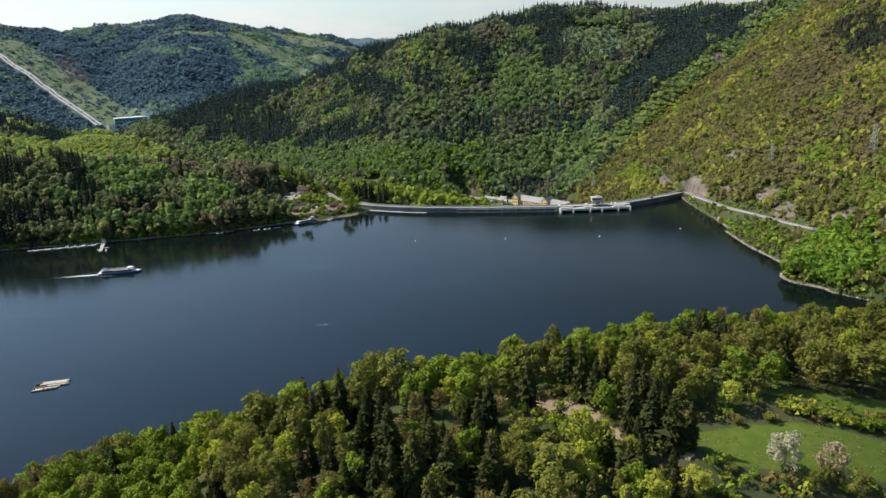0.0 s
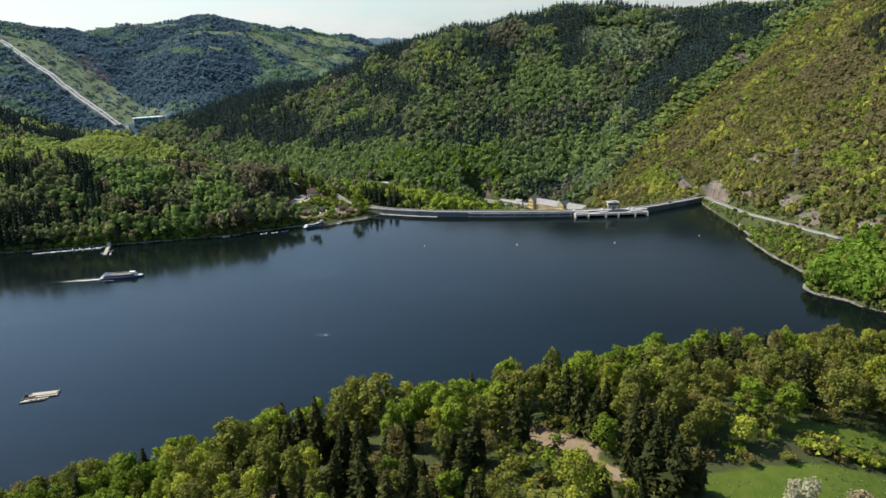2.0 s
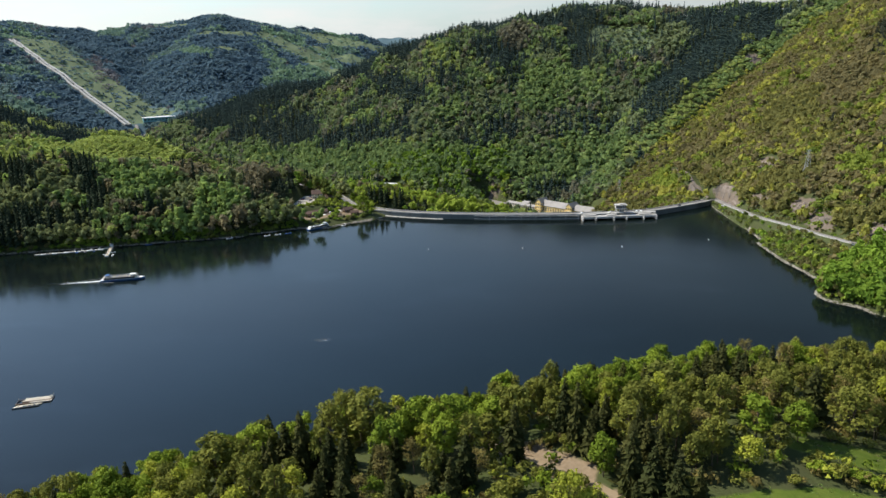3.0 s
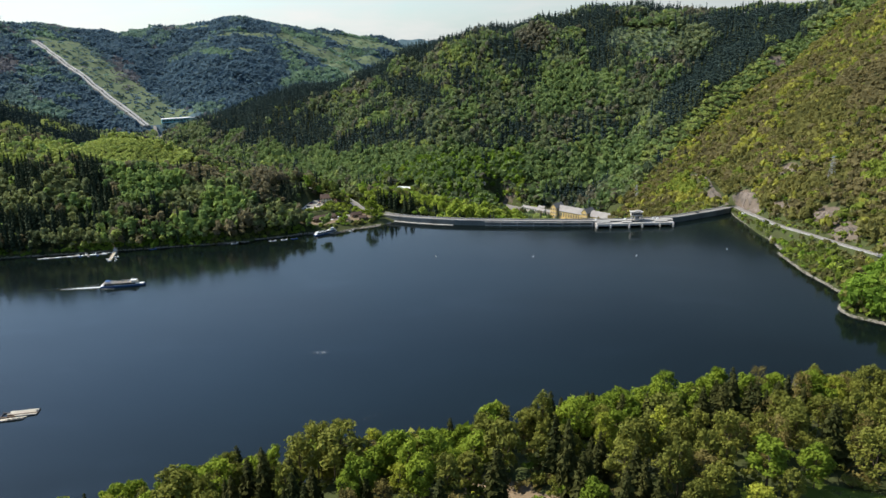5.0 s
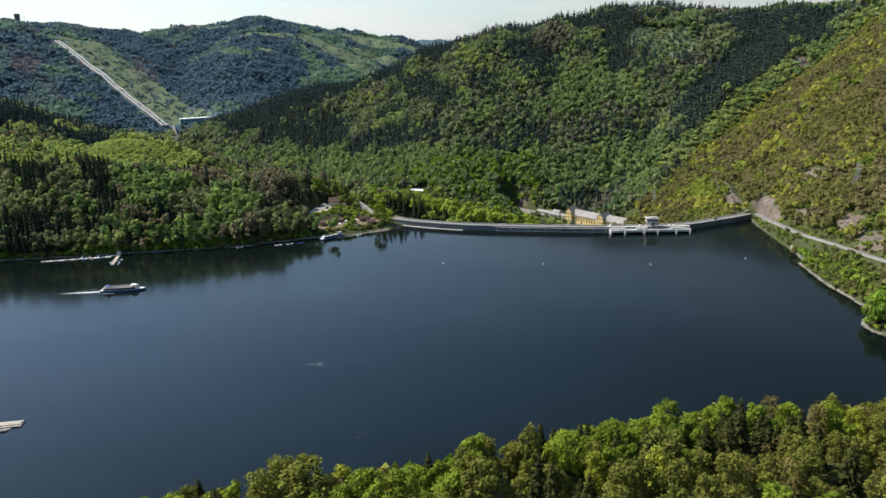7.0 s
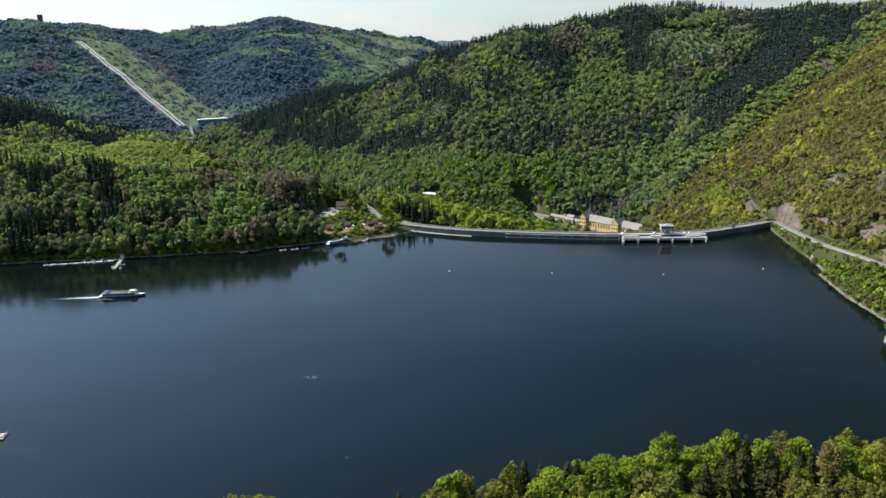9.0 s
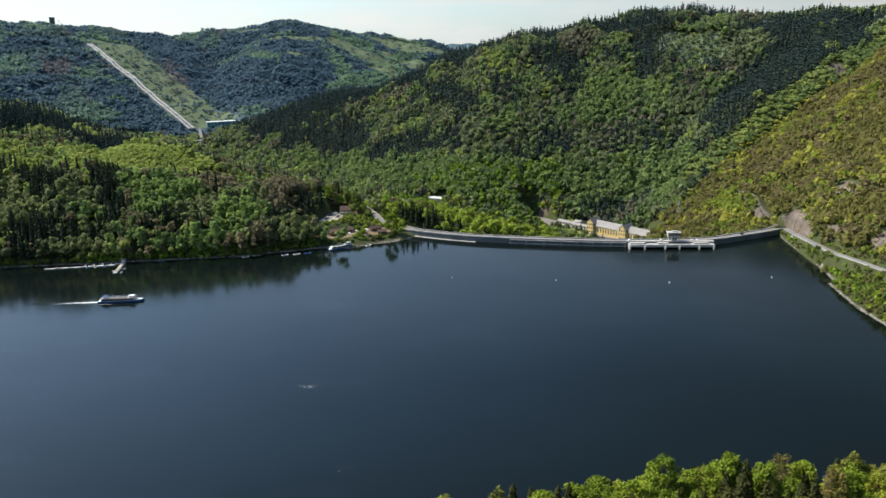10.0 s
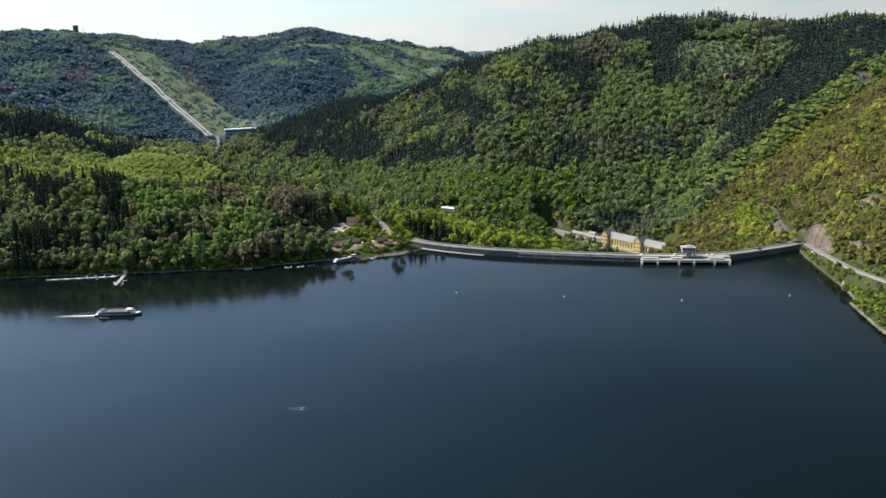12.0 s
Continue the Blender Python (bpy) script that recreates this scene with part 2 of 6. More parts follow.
def ground_material():
    """Forest floor, with rock, grass and pale shore where the ground's own layers say so, edges frayed by noise."""
    m = bpy.data.materials.new("ground")
    m.use_nodes = True
    n, l = m.node_tree.nodes, m.node_tree.links
    p = n["Principled BSDF"]
    p.inputs["Roughness"].default_value, p.inputs["Specular IOR Level"].default_value = 0.95, 0.15
    tex = n.new("ShaderNodeTexCoord").outputs["Object"]

    def noise_at(scale, detail=6):
        t = n.new("ShaderNodeTexNoise")
        t.inputs["Scale"].default_value, t.inputs["Detail"].default_value = scale, detail
        l.new(tex, t.inputs["Vector"])
        return t.outputs["Fac"]

    fine, mid, wide = noise_at(0.6), noise_at(0.09), noise_at(0.018)

    def two(a, b, fac):
        x = n.new("ShaderNodeMixRGB")
        x.inputs["Color1"].default_value, x.inputs["Color2"].default_value = (*a, 1), (*b, 1)
        l.new(fac, x.inputs["Fac"])
        return x.outputs["Color"]

    def layer(under, over, name):
        a = n.new("ShaderNodeAttribute")
        a.attribute_name = name
        s = n.new("ShaderNodeMath")
        s.operation = "MULTIPLY_ADD"
        s.inputs[1].default_value = 0.9
        l.new(mid, s.inputs[0])
        l.new(a.outputs["Fac"], s.inputs[2])
        r = n.new("ShaderNodeMapRange")
        r.inputs["From Min"].default_value, r.inputs["From Max"].default_value = 0.88, 1.02
        l.new(s.outputs[0], r.inputs["Value"])
        x = n.new("ShaderNodeMixRGB")
        l.new(r.outputs["Result"], x.inputs["Fac"])
        l.new(under, x.inputs["Color1"])
        l.new(over, x.inputs["Color2"])
        return x.outputs["Color"]

    pm = n.new("ShaderNodeMath")
    pm.operation = "MULTIPLY_ADD"
    pm.inputs[1].default_value, pm.inputs[2].default_value = 2.4, -1.0
    pa = n.new("ShaderNodeMath")
    pa.operation = "MULTIPLY_ADD"
    pa.inputs[1].default_value = 0.6
    l.new(noise_at(0.35, 8), pa.inputs[0])
    pb = n.new("ShaderNodeMath")
    pb.operation = "MULTIPLY"
    pb.inputs[1].default_value = 0.45
    l.new(mid, pb.inputs[0])
    l.new(pb.outputs[0], pa.inputs[2])
    l.new(pa.outputs[0], pm.inputs[0])
    pm.use_clamp = True
    patchy = pm.outputs[0]
    floor = two((0.052, 0.048, 0.026), (0.060, 0.085, 0.022), mid)
    rock = two((0.070, 0.060, 0.046), (0.20, 0.155, 0.12), fine)
    grass = two((0.070, 0.108, 0.014), (0.125, 0.152, 0.026), patchy)
    felled = two((0.085, 0.125, 0.072), (0.155, 0.185, 0.095), mid)
    shore = two((0.19, 0.17, 0.14), (0.36, 0.32, 0.27), fine)
    earth = two((0.16, 0.12, 0.075), (0.30, 0.225, 0.15), fine)
    c = layer(floor, rock, "rocky")
    c = layer(c, grass, "grassy")
    # distance haze painted as a bluish tone over the far ground
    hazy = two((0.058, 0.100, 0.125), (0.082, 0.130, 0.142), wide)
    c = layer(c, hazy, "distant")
    c = layer(c, felled, "felled")
    c = layer(c, earth, "earthy")
    c = layer(c, shore, "shore")
    l.new(c, p.inputs["Base Color"])
    b = n.new("ShaderNodeBump")
    b.inputs["Strength"].default_value, b.inputs["Distance"].default_value = 0.5, 0.5
    l.new(fine, b.inputs["Height"])
    l.new(b.outputs["Normal"], p.inputs["Normal"])
    return m


M_GROUND = ground_material()


def water_material():
    """Dark peaty water; wind ripples that are stronger in some drifts than in others."""
    m = bpy.data.materials.new("lake_water")
    m.use_nodes = True
    n, l = m.node_tree.nodes, m.node_tree.links
    p = n["Principled BSDF"]
    p.inputs["IOR"].default_value = 1.33
    tex = n.new("ShaderNodeTexCoord").outputs["Object"]

    def noise_at(size, detail, turn=0.0, rough=0.5):
        g = n.new("ShaderNodeMapping")
        g.inputs["Rotation"].default_value, g.inputs["Scale"].default_value = (0, 0, turn), (*size, 1)
        t = n.new("ShaderNodeTexNoise")
        t.inputs["Scale"].default_value, t.inputs["Detail"].default_value, t.inputs["Roughness"].default_value = 1.0, detail, rough
        l.new(tex, g.inputs["Vector"])
        l.new(g.outputs["Vector"], t.inputs["Vector"])
        return t.outputs["Fac"]

    def ranged(value, a, b, c, d):
        r = n.new("ShaderNodeMapRange")
        for key, v in zip(("From Min", "From Max", "To Min", "To Max"), (a, b, c, d)):
            r.inputs[key].default_value = v
        l.new(value, r.inputs["Value"])
        return r.outputs["Result"]

    drift = noise_at((0.0032, 0.0060), 4, 0.3)
    gust = noise_at((0.010, 0.022), 6, -0.25, 0.6)
    l.new(ranged(drift, 0.35, 0.68, 0.08, 0.14), p.inputs["Roughness"])
    calm = n.new("ShaderNodeMath")
    l.new(ranged(drift, 0.34, 0.66, 0.33, 0.46), calm.inputs[0])
    l.new(ranged(gust, 0.56, 0.76, 0.0, 0.20), calm.inputs[1])
    # sheen cut towards the steep slope, standing in for its dark reflection
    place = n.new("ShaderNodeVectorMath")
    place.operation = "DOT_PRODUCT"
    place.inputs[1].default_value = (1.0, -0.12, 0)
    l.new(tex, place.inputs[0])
    slope_dark = n.new("ShaderNodeMath")
    slope_dark.operation = "MULTIPLY"
    l.new(calm.outputs[0], slope_dark.inputs[0])
    l.new(ranged(place.outputs["Value"], -60, 180, 1.0, 0.42), slope_dark.inputs[1])
    l.new(slope_dark.outputs[0], p.inputs["Specular IOR Level"])
    tint = n.new("ShaderNodeMixRGB")
    tint.inputs["Color1"].default_value, tint.inputs["Color2"].default_value = (0.0042, 0.0048, 0.0036, 1), (0.0033, 0.0092, 0.0088, 1)
    l.new(drift, tint.inputs["Fac"])
    l.new(tint.outputs["Color"], p.inputs["Base Color"])
    b = n.new("ShaderNodeBump")
    b.inputs["Strength"].default_value, b.inputs["Distance"].default_value = 0.10, 0.2
    l.new(noise_at((0.35, 0.9), 6, 0.5), b.inputs["Height"])
    l.new(b.outputs["Normal"], p.inputs["Normal"])
    return m


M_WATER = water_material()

# roads and tracks: centre line, width
ROAD_LAKE = [(306, 919, 5.3), (306, 876, 8.0), (307, 836, 11), (310, 790, 14), (319, 740, 18), (326, 690, 22), (332, 648, 26), (347, 567, 34), (387, 470, 42)]
ROAD_VALLEY = [(-121, 904, 5.2), (-137, 931, 6.2), (-149, 957, 6.4), (-176, 1012, 4), (-205, 1063, 0), (-236, 1122, -6), (-300, 1240, -24), (-420, 1420, -50)]
ROAD_UP = [(299, 922, 6.2), (296, 945, 11), (296, 972, 15), (299, 1020, 20), (294, 1066, 16), (286, 1141, 7), (264, 1195, 1), (245, 1231, -2)]
TRACK_EARTH = [(22, 252, 70.5), (34, 240, 72), (49, 227, 73), (60, 214, 74), (74, 199, 76.5)]
YARD = [(-188, 890, 13), (-186, 912, 13.5), (-182, 936, 13.5)]
QUAY = [(-170, 858, 4.8), (-153, 869, 5.6), (-136, 884, 7.2)]
PLANT_YARD = [(30, 1258, -64), (70, 1215, -64), (125, 1165, -64), (185, 1105, -63)]
ROADS = [(ROAD_LAKE, 7), (ROAD_VALLEY, 9), (ROAD_UP, 6), (TRACK_EARTH, 3.5), (YARD, 24), (QUAY, 7), (PLANT_YARD, 30)]
VILLAGE_ROAD = [(-760, 1820, 0), (-815, 1900, 0), (-850, 1990, 0), (-905, 2110, 0), (-985, 2260, 0), (-1060, 2400, 0)]

# ---------------------------------------------------------------- the lie of the land
def part(name, bm, mat, parent=None, label=""):
    """A bmesh as one mesh object, under a thing or a part where given."""
    me = bpy.data.meshes.new(name)
    bm.to_mesh(me)
    bm.free()
    if mat:
        me.materials.append(mat)
    ob = new(name, me)
    if parent:
        ob.parent = parent
    if label:
        ob["label"] = label
    return ob


def along(points, x, y):
    """Distance to a polyline and the height of its nearest point."""
    best, high = np.full(np.shape(x), 1e9), np.zeros(np.shape(x))
    for (ax, ay, az), (bx, by, bz) in zip(points, points[1:]):
        dx, dy = bx - ax, by - ay
        s = np.clip(((x - ax) * dx + (y - ay) * dy) / (dx * dx + dy * dy), 0, 1)
        d = np.hypot(x - ax - s * dx, y - ay - s * dy)
        high = np.where(d < best, az + s * (bz - az), high)
        best = np.minimum(best, d)
    return best, high


def rounded(d, curve, steep):
    """Fall below a crest: a parabola that goes over into a straight slope."""
    turn = steep / (2 * curve)
    return np.where(d < turn, curve * d * d, curve * turn * turn + steep * (d - turn))


# crest lines: points, curve, steepness of the flanks
RIDGES = [
    # wooded mountain behind the valley
    ([(-1000, 2010, -60), (-759, 1958, -8), (-485, 1889, 72), (-318, 1822, 96), (-163, 1793, 160), (8, 1750, 204), (163, 1773, 228),
      (304, 1774, 249), (461, 1700, 228), (606, 1610, 229), (760, 1480, 250), (1100, 1300, 330), (1700, 1100, 360)], 0.0022, 0.57),
    # spur of it
    ([(640, 1560, 222), (500, 1430, 172), (377, 1312, 108), (290, 1190, 8), (255, 1120, -25)], 0.004, 0.6),
    # steep slope over the lake
    ([(1000, 0, 300), (900, 300, 302), (850, 600, 304), (820, 750, 290), (800, 900, 279), (780, 1200, 275), (760, 1480, 254)], 0.003, 0.60),
    ([(345, 592, 38), (302, 586, 9)], 0.02, 0.7),
    # low wooded hill by the dam
    ([(-138, 908, 9), (-162, 902, 13.5), (-219, 912, 31), (-311, 914, 45), (-400, 915, 60), (-470, 918, 72), (-640, 960, 84), (-900, 950, 95)], 0.0023, 0.62),
    # rounded top of it with the young stand
    ([(-520, 984, 62), (-503, 982, 70), (-481, 980, 80), (-458, 980, 84), (-429, 980, 79), (-400, 980, 69), (-376, 980, 58)], 0.006, 0.6),
    # wooded bank below the dam
    ([(-108, 938, 8), (-73, 934, 5), (-15, 931, -5), (37, 930, -15), (70, 930, -26), (96, 934, -60)], 0.006, 0.75),
    # the hill behind it
    ([(-1500, 1260, 180), (-1000, 1240, 128), (-833, 1210, 108), (-743, 1207, 84), (-600, 1220, 45), (-480, 1260, 0)], 0.0015, 0.42),
    # bench below the road behind the dam
    ([(-130, 925, 6), (-132, 1000, 0), (-150, 1080, -12), (-215, 1180, -38), (-330, 1300, -60)], 0.004, 0.42),
    # near hill, under the camera
    ([(-900, -260, 60), (-420, -40, 20), (-260, 150, 8), (-180, 195, 30), (-130, 208, 44), (-90, 214, 54), (-50, 222, 63), (-10, 226, 71)], 0.0032, 0.85),
    ([(8, 222, 75), (25, 220, 77), (60, 230, 76), (110, 246, 73), (170, 268, 68), (350, 282, 67), (600, 230, 90), (1000, 0, 140)], 0.0028, 0.85),
    ([(-3000, -700, 170), (-400, -300, 110), (200, -60, 95), (900, -300, 150), (3000, -700, 190)], 0.0012, 0.45),
    # far mountains with the pipeline
    ([(-4300, 2200, 380), (-3000, 2700, 340), (-2400, 2830, 320), (-2150, 2930, 312), (-2080, 3220, 312), (-1880, 3610, 276), (-1790, 3700, 264), (-1282, 4000, 326), (-918, 4303, 248),
      (-584, 4361, 205), (-399, 4382, 135), (-100, 4450, 60)], 0.0008, 0.325),
    ([(-1282, 4000, 324), (-1150, 3500, 228), (-1020, 3000, 125), (-930, 2700, 20)], 0.0012, 0.36),
    ([(-2600, 4860, 240), (-900, 4880, 190), (-261, 4860, 196), (200, 4870, 205), (900, 4860, 200), (2600, 4500, 330)], 0.0008, 0.25),
    ([(1700, 1100, 360), (2200, 2500, 340), (2600, 4500, 330)], 0.0008, 0.4),
]


PIPE_LINE = [(-1770, 2978, 0), (-1073, 2373, 0)]


def rolling(x, y, size, seed):
    """Cheap smooth noise from a few crossed waves."""
    r = np.random.RandomState(seed)
    v = 0.0
    for k in range(7):
        a, w, s = r.uniform(0, 6.283), r.uniform(0.7, 2.1) / size, r.uniform(0, 6.283)
        v = v + np.sin((x * math.cos(a) + y * math.sin(a)) * w * 6.283 + s + 1.3 * np.sin((y * math.cos(a) - x * math.sin(a)) * w * 3.1 + s)) / 7
    return v


def height(x, y):
    x, y = np.asarray(x, float), np.asarray(y, float)
    h = np.full(np.shape(x), -72.0)
    for points, curve, steep in RIDGES:
        d, top = along(points, x, y)
        v = top - rounded(d, curve, steep)
        k = 16.0
        m = np.clip(0.5 + 0.5 * (v - h) / k, 0, 1)
        h = v * m + h * (1 - m) + k * m * (1 - m) * 0.5
    # the near hill breaks off towards the lake
    edge = np.interp(x, [-260, -200, -150, -100, -40, 0, 40, 85, 140, 300, 420], [230, 245, 258, 262, 257, 254, 288, 326, 332, 324, 324])
    h = h - np.where((y < 520) & (x < 700) & (x > -700), 0.75 * np.clip(y - edge, 0, 70), 0)
    # a small cove cuts in where the wooded point ends
    h = h - np.clip((553 - 0.5 * (x - 294) - y) / 40, 0, 1) * 40 * np.clip((375 - x) / 25, 0, 1) * (x > 250) * (y > 440)
    # waterline under the lake road
    shore_x = np.interp(y, [740, 770, 840, 890, 905], [297, 299, 300, 301, 304])
    h = np.where((y > 740) & (y < 912) & (x > 240) & (x < shore_x + 12), np.minimum(h, (x - shore_x) * 0.6), h)
    far = np.clip((np.hypot(x, y - 500) - 450) / 900, 0, 1)
    near_level = np.clip((np.abs(h) - 4) / 30, 0, 1)
    h = h + near_level * (rolling(x, y, 210, 4) * (3 + 12 * far) + rolling(x, y, 70, 9) * (1.0 + 3 * far))
    spurs = np.clip((y - 2150) / 350, 0, 1) * np.clip((along(PIPE_LINE, x, y)[0] - 120) / 200, 0, 1)
    h = h + spurs * (np.abs(rolling(x, y, 620, 31)) * 30 - 9) * np.clip((h + 40) / 90, 0, 1)
    for points, wide in ROADS:
        d, top = along(points, x, y)
        m = np.clip(1 - (d - wide / 2 - 1.8) / 6, 0, 1)
        m = m * m * (3 - 2 * m)
        h = h * (1 - m) + (top - 0.5) * m
    return h

# ---------------------------------------------------------------- ground, lake, roads
def lines(edges):
    out = []
    for (a, b, step) in edges:
        out += list(np.arange(a, b, step))
    return np.array(out + [edges[-1][1]])


gx = lines([(-4300, -1600, 60), (-1600, -700, 20), (-700, 275, 7), (275, 380, 3.5), (380, 480, 7), (480, 900, 14), (900, 2900, 60)])
gy = lines([(-900, 140, 40), (140, 520, 7), (520, 960, 4.5), (960, 1300, 7), (1300, 2000, 12), (2000, 2600, 24), (2600, 4980, 45)])
GX, GY = np.meshgrid(gx, gy)
GZ = height(GX, GY)


def grid_mesh(name, X, Y, Z):
    ny, nx = X.shape
    co = np.stack([X, Y, Z], -1).reshape(-1, 3)
    i = np.arange(ny * nx).reshape(ny, nx)
    quads = np.stack([i[:-1, :-1], i[:-1, 1:], i[1:, 1:], i[1:, :-1]], -1).reshape(-1, 4)
    return bulk_mesh(name, co, quads, smooth=True)


def bulk_mesh(name, co, faces, mats=None, tint=None, smooth=False, normals=None):
    """A mesh straight from arrays; faces all have the same number of corners."""
    me = bpy.data.meshes.new(name)
    n, k = faces.shape
    me.vertices.add(len(co))
    me.vertices.foreach_set("co", co.astype(np.float32).ravel())
    me.loops.add(n * k)
    me.loops.foreach_set("vertex_index", faces.astype(np.int32).ravel())
    me.polygons.add(n)
    me.polygons.foreach_set("loop_start", (np.arange(n) * k).astype(np.int32))
    if mats is not None:
        me.polygons.foreach_set("material_index", mats.astype(np.int32))
    me.polygons.foreach_set("use_smooth", np.full(n, smooth))
    if tint is not None:
        a = me.attributes.new("tint", "FLOAT", "POINT")
        a.data.foreach_set("value", tint.astype(np.float32))
    if normals is not None:
        me.attributes.new("custom_normal", "FLOAT_VECTOR", "POINT").data.foreach_set("vector", normals.astype(np.float32).ravel())
    me.update(calc_edges=True)
    return me


ROCKS = [(362, 915, 12, 27), (315, 914, 9, 24), (313, 880, 8, 20), (326, 838, 10, 24), (341, 765, 13, 28), (339, 714, 12, 26), (354, 640, 14, 28), (362, 600, 12, 16), (292, 956, 8, 20), (82, 1264, 48, 13), (500, 1368, 14, 20)]


def bare(x, y):
    """How bare the ground is: rock cuts over the lake road and at the valley's edge."""
    v = np.zeros(np.shape(x))
    for a, b, u, w in ROCKS:
        v = np.maximum(v, 1.15 - np.sqrt(((x - a) / u) ** 2 + ((y - b) / w) ** 2) * 0.75)
    return np.clip(v, 0, 1)


def in_meadow(x, y):
    a = ((x - 119) / 41) ** 2 + ((y - 210.5 - 0.03 * (x - 119)) / 12) ** 2
    b = ((x - 142) / 32) ** 2 + ((y - 243) / 5.5) ** 2
    return np.minimum(a, b) + 0.2 * rolling(x, y, 24, 3)


def in_clearing(x, y):
    """Felled strip beside the pipeline."""
    top, foot = np.array((-1770, 2978)), np.array((-1073, 2373))
    d = foot - top
    s = ((x - top[0]) * d[0] + (y - top[1]) * d[1]) / (d @ d)
    off = ((x - top[0]) * d[1] - (y - top[1]) * d[0]) / np.hypot(*d)
    return (s > -0.12) & (s < 0.97) & (off < -14) & (off > -(205 - 25 * s))


FELLED = [(325, 1588, 80, 48, -0.6), (-1150, 3640, 170, 60, 0.8), (-820, 3700, 230, 90, -0.4), (-600, 3900, 220, 80, 0.2), (-2250, 2560, 90, 45, 0.4), (-1050, 3280, 80, 45, 0.5), (-700, 4150, 240, 90, 0.1), (-430, 4200, 160, 80, 0), (-640, 3480, 160, 60, -0.5), (-1500, 3800, 120, 60, 0.2)]


def in_felled(x, y):
    v = np.full(np.shape(x), 9.0)
    for a, b, u, w, t in FELLED:
        p, q = (x - a) * math.cos(t) + (y - b) * math.sin(t), (y - b) * math.cos(t) - (x - a) * math.sin(t)
        v = np.minimum(v, (p / u) ** 2 + (q / w) ** 2)
    return v + 0.4 * rolling(x, y, 60, 8) < 1


def near_line(points, x, y, wide):
    return np.clip(1.3 - along(points, x, y)[0] / wide, 0, 1)


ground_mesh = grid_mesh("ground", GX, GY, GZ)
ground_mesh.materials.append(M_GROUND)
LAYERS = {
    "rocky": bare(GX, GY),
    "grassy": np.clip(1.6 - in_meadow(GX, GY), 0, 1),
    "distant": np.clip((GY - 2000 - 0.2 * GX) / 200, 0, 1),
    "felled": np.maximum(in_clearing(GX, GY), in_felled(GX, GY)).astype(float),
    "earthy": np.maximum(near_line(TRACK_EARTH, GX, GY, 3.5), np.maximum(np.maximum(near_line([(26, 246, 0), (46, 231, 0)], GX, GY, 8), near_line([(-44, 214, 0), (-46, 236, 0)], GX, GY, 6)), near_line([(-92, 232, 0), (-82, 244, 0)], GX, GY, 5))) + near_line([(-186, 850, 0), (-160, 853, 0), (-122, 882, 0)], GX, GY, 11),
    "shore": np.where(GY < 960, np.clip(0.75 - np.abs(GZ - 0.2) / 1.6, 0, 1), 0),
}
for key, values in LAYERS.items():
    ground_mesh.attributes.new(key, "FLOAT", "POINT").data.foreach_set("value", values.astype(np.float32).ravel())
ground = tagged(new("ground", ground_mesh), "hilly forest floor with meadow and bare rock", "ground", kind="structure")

DAM_LINE = [(-114, 905), (-80, 885), (-36, 870), (8, 862), (76, 856), (136, 854), (182, 857), (223, 868), (260, 889), (286, 905), (304, 921)]


def smooth_line(points, step):
    """Catmull-Rom through the points, in even steps."""
    p = [Vector(q) for q in points]
    p = [p[0] * 2 - p[1]] + p + [p[-1] * 2 - p[-2]]
    fine = []
    for a, b, c, d in zip(p, p[1:], p[2:], p[3:]):
        for k in range(24):
            t = k / 24
            fine.append(0.5 * (2 * b + (c - a) * t + (2 * a - 5 * b + 4 * c - d) * t * t + (3 * b - a - 3 * c + d) * t ** 3))
    fine.append(p[-2])
    out, run = [fine[0]], 0.0
    for a, b in zip(fine, fine[1:]):
        run += (b - a).length
        if run >= step:
            out.append(b)
            run = 0.0
    if (out[-1] - fine[-1]).length > step * 0.3:
        out.append(fine[-1])
    return out


def sweep(profile, line, closed=True):
    """A cross-section (across, up) carried along a line; across is to the right of travel."""
    bm = bmesh.new()
    rings = []
    for i, q in enumerate(line):
        a, b = line[max(i - 1, 0)], line[min(i + 1, len(line) - 1)]
        d = (b - a).to_2d().normalized()
        side = Vector((d.y, -d.x))
        z = q.z if len(q) > 2 else 0.0
        rings.append([bm.verts.new((q.x + side.x * u, q.y + side.y * u, z + v)) for u, v in profile])
    n = len(profile)
    for r, s in zip(rings, rings[1:]):
        for k in range(n if closed else n - 1):
            bm.faces.new((r[k], r[(k + 1) % n], s[(k + 1) % n], s[k]))
    if closed:
        bm.faces.new(rings[0][::-1])
        bm.faces.new(rings[-1])
    bmesh.ops.recalc_face_normals(bm, faces=bm.faces)
    return bm


dam_fine = [Vector((p.x, p.y)) for p in smooth_line([(x, y, 0) for x, y in DAM_LINE], 4)]
bm = bmesh.new()
shore_in = [(330, 912), (600, 912), (640, 500), (1700, 520), (1700, 200), (-1700, 200), (-1700, 800), (-640, 835), (-460, 830), (-300, 850), (-180, 868), (-132, 906)]
outline = [bm.verts.new((p.x, p.y + 2.5, 0)) for p in dam_fine] + [bm.verts.new((x, y, 0)) for x, y in shore_in]
bm.faces.new(outline)
bmesh.ops.triangulate(bm, faces=bm.faces)
bmesh.ops.recalc_face_normals(bm, faces=bm.faces)
if sum(f.normal.z for f in bm.faces) < 0:
    bmesh.ops.reverse_faces(bm, faces=bm.faces)
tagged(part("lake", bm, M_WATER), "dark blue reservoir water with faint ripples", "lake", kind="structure")


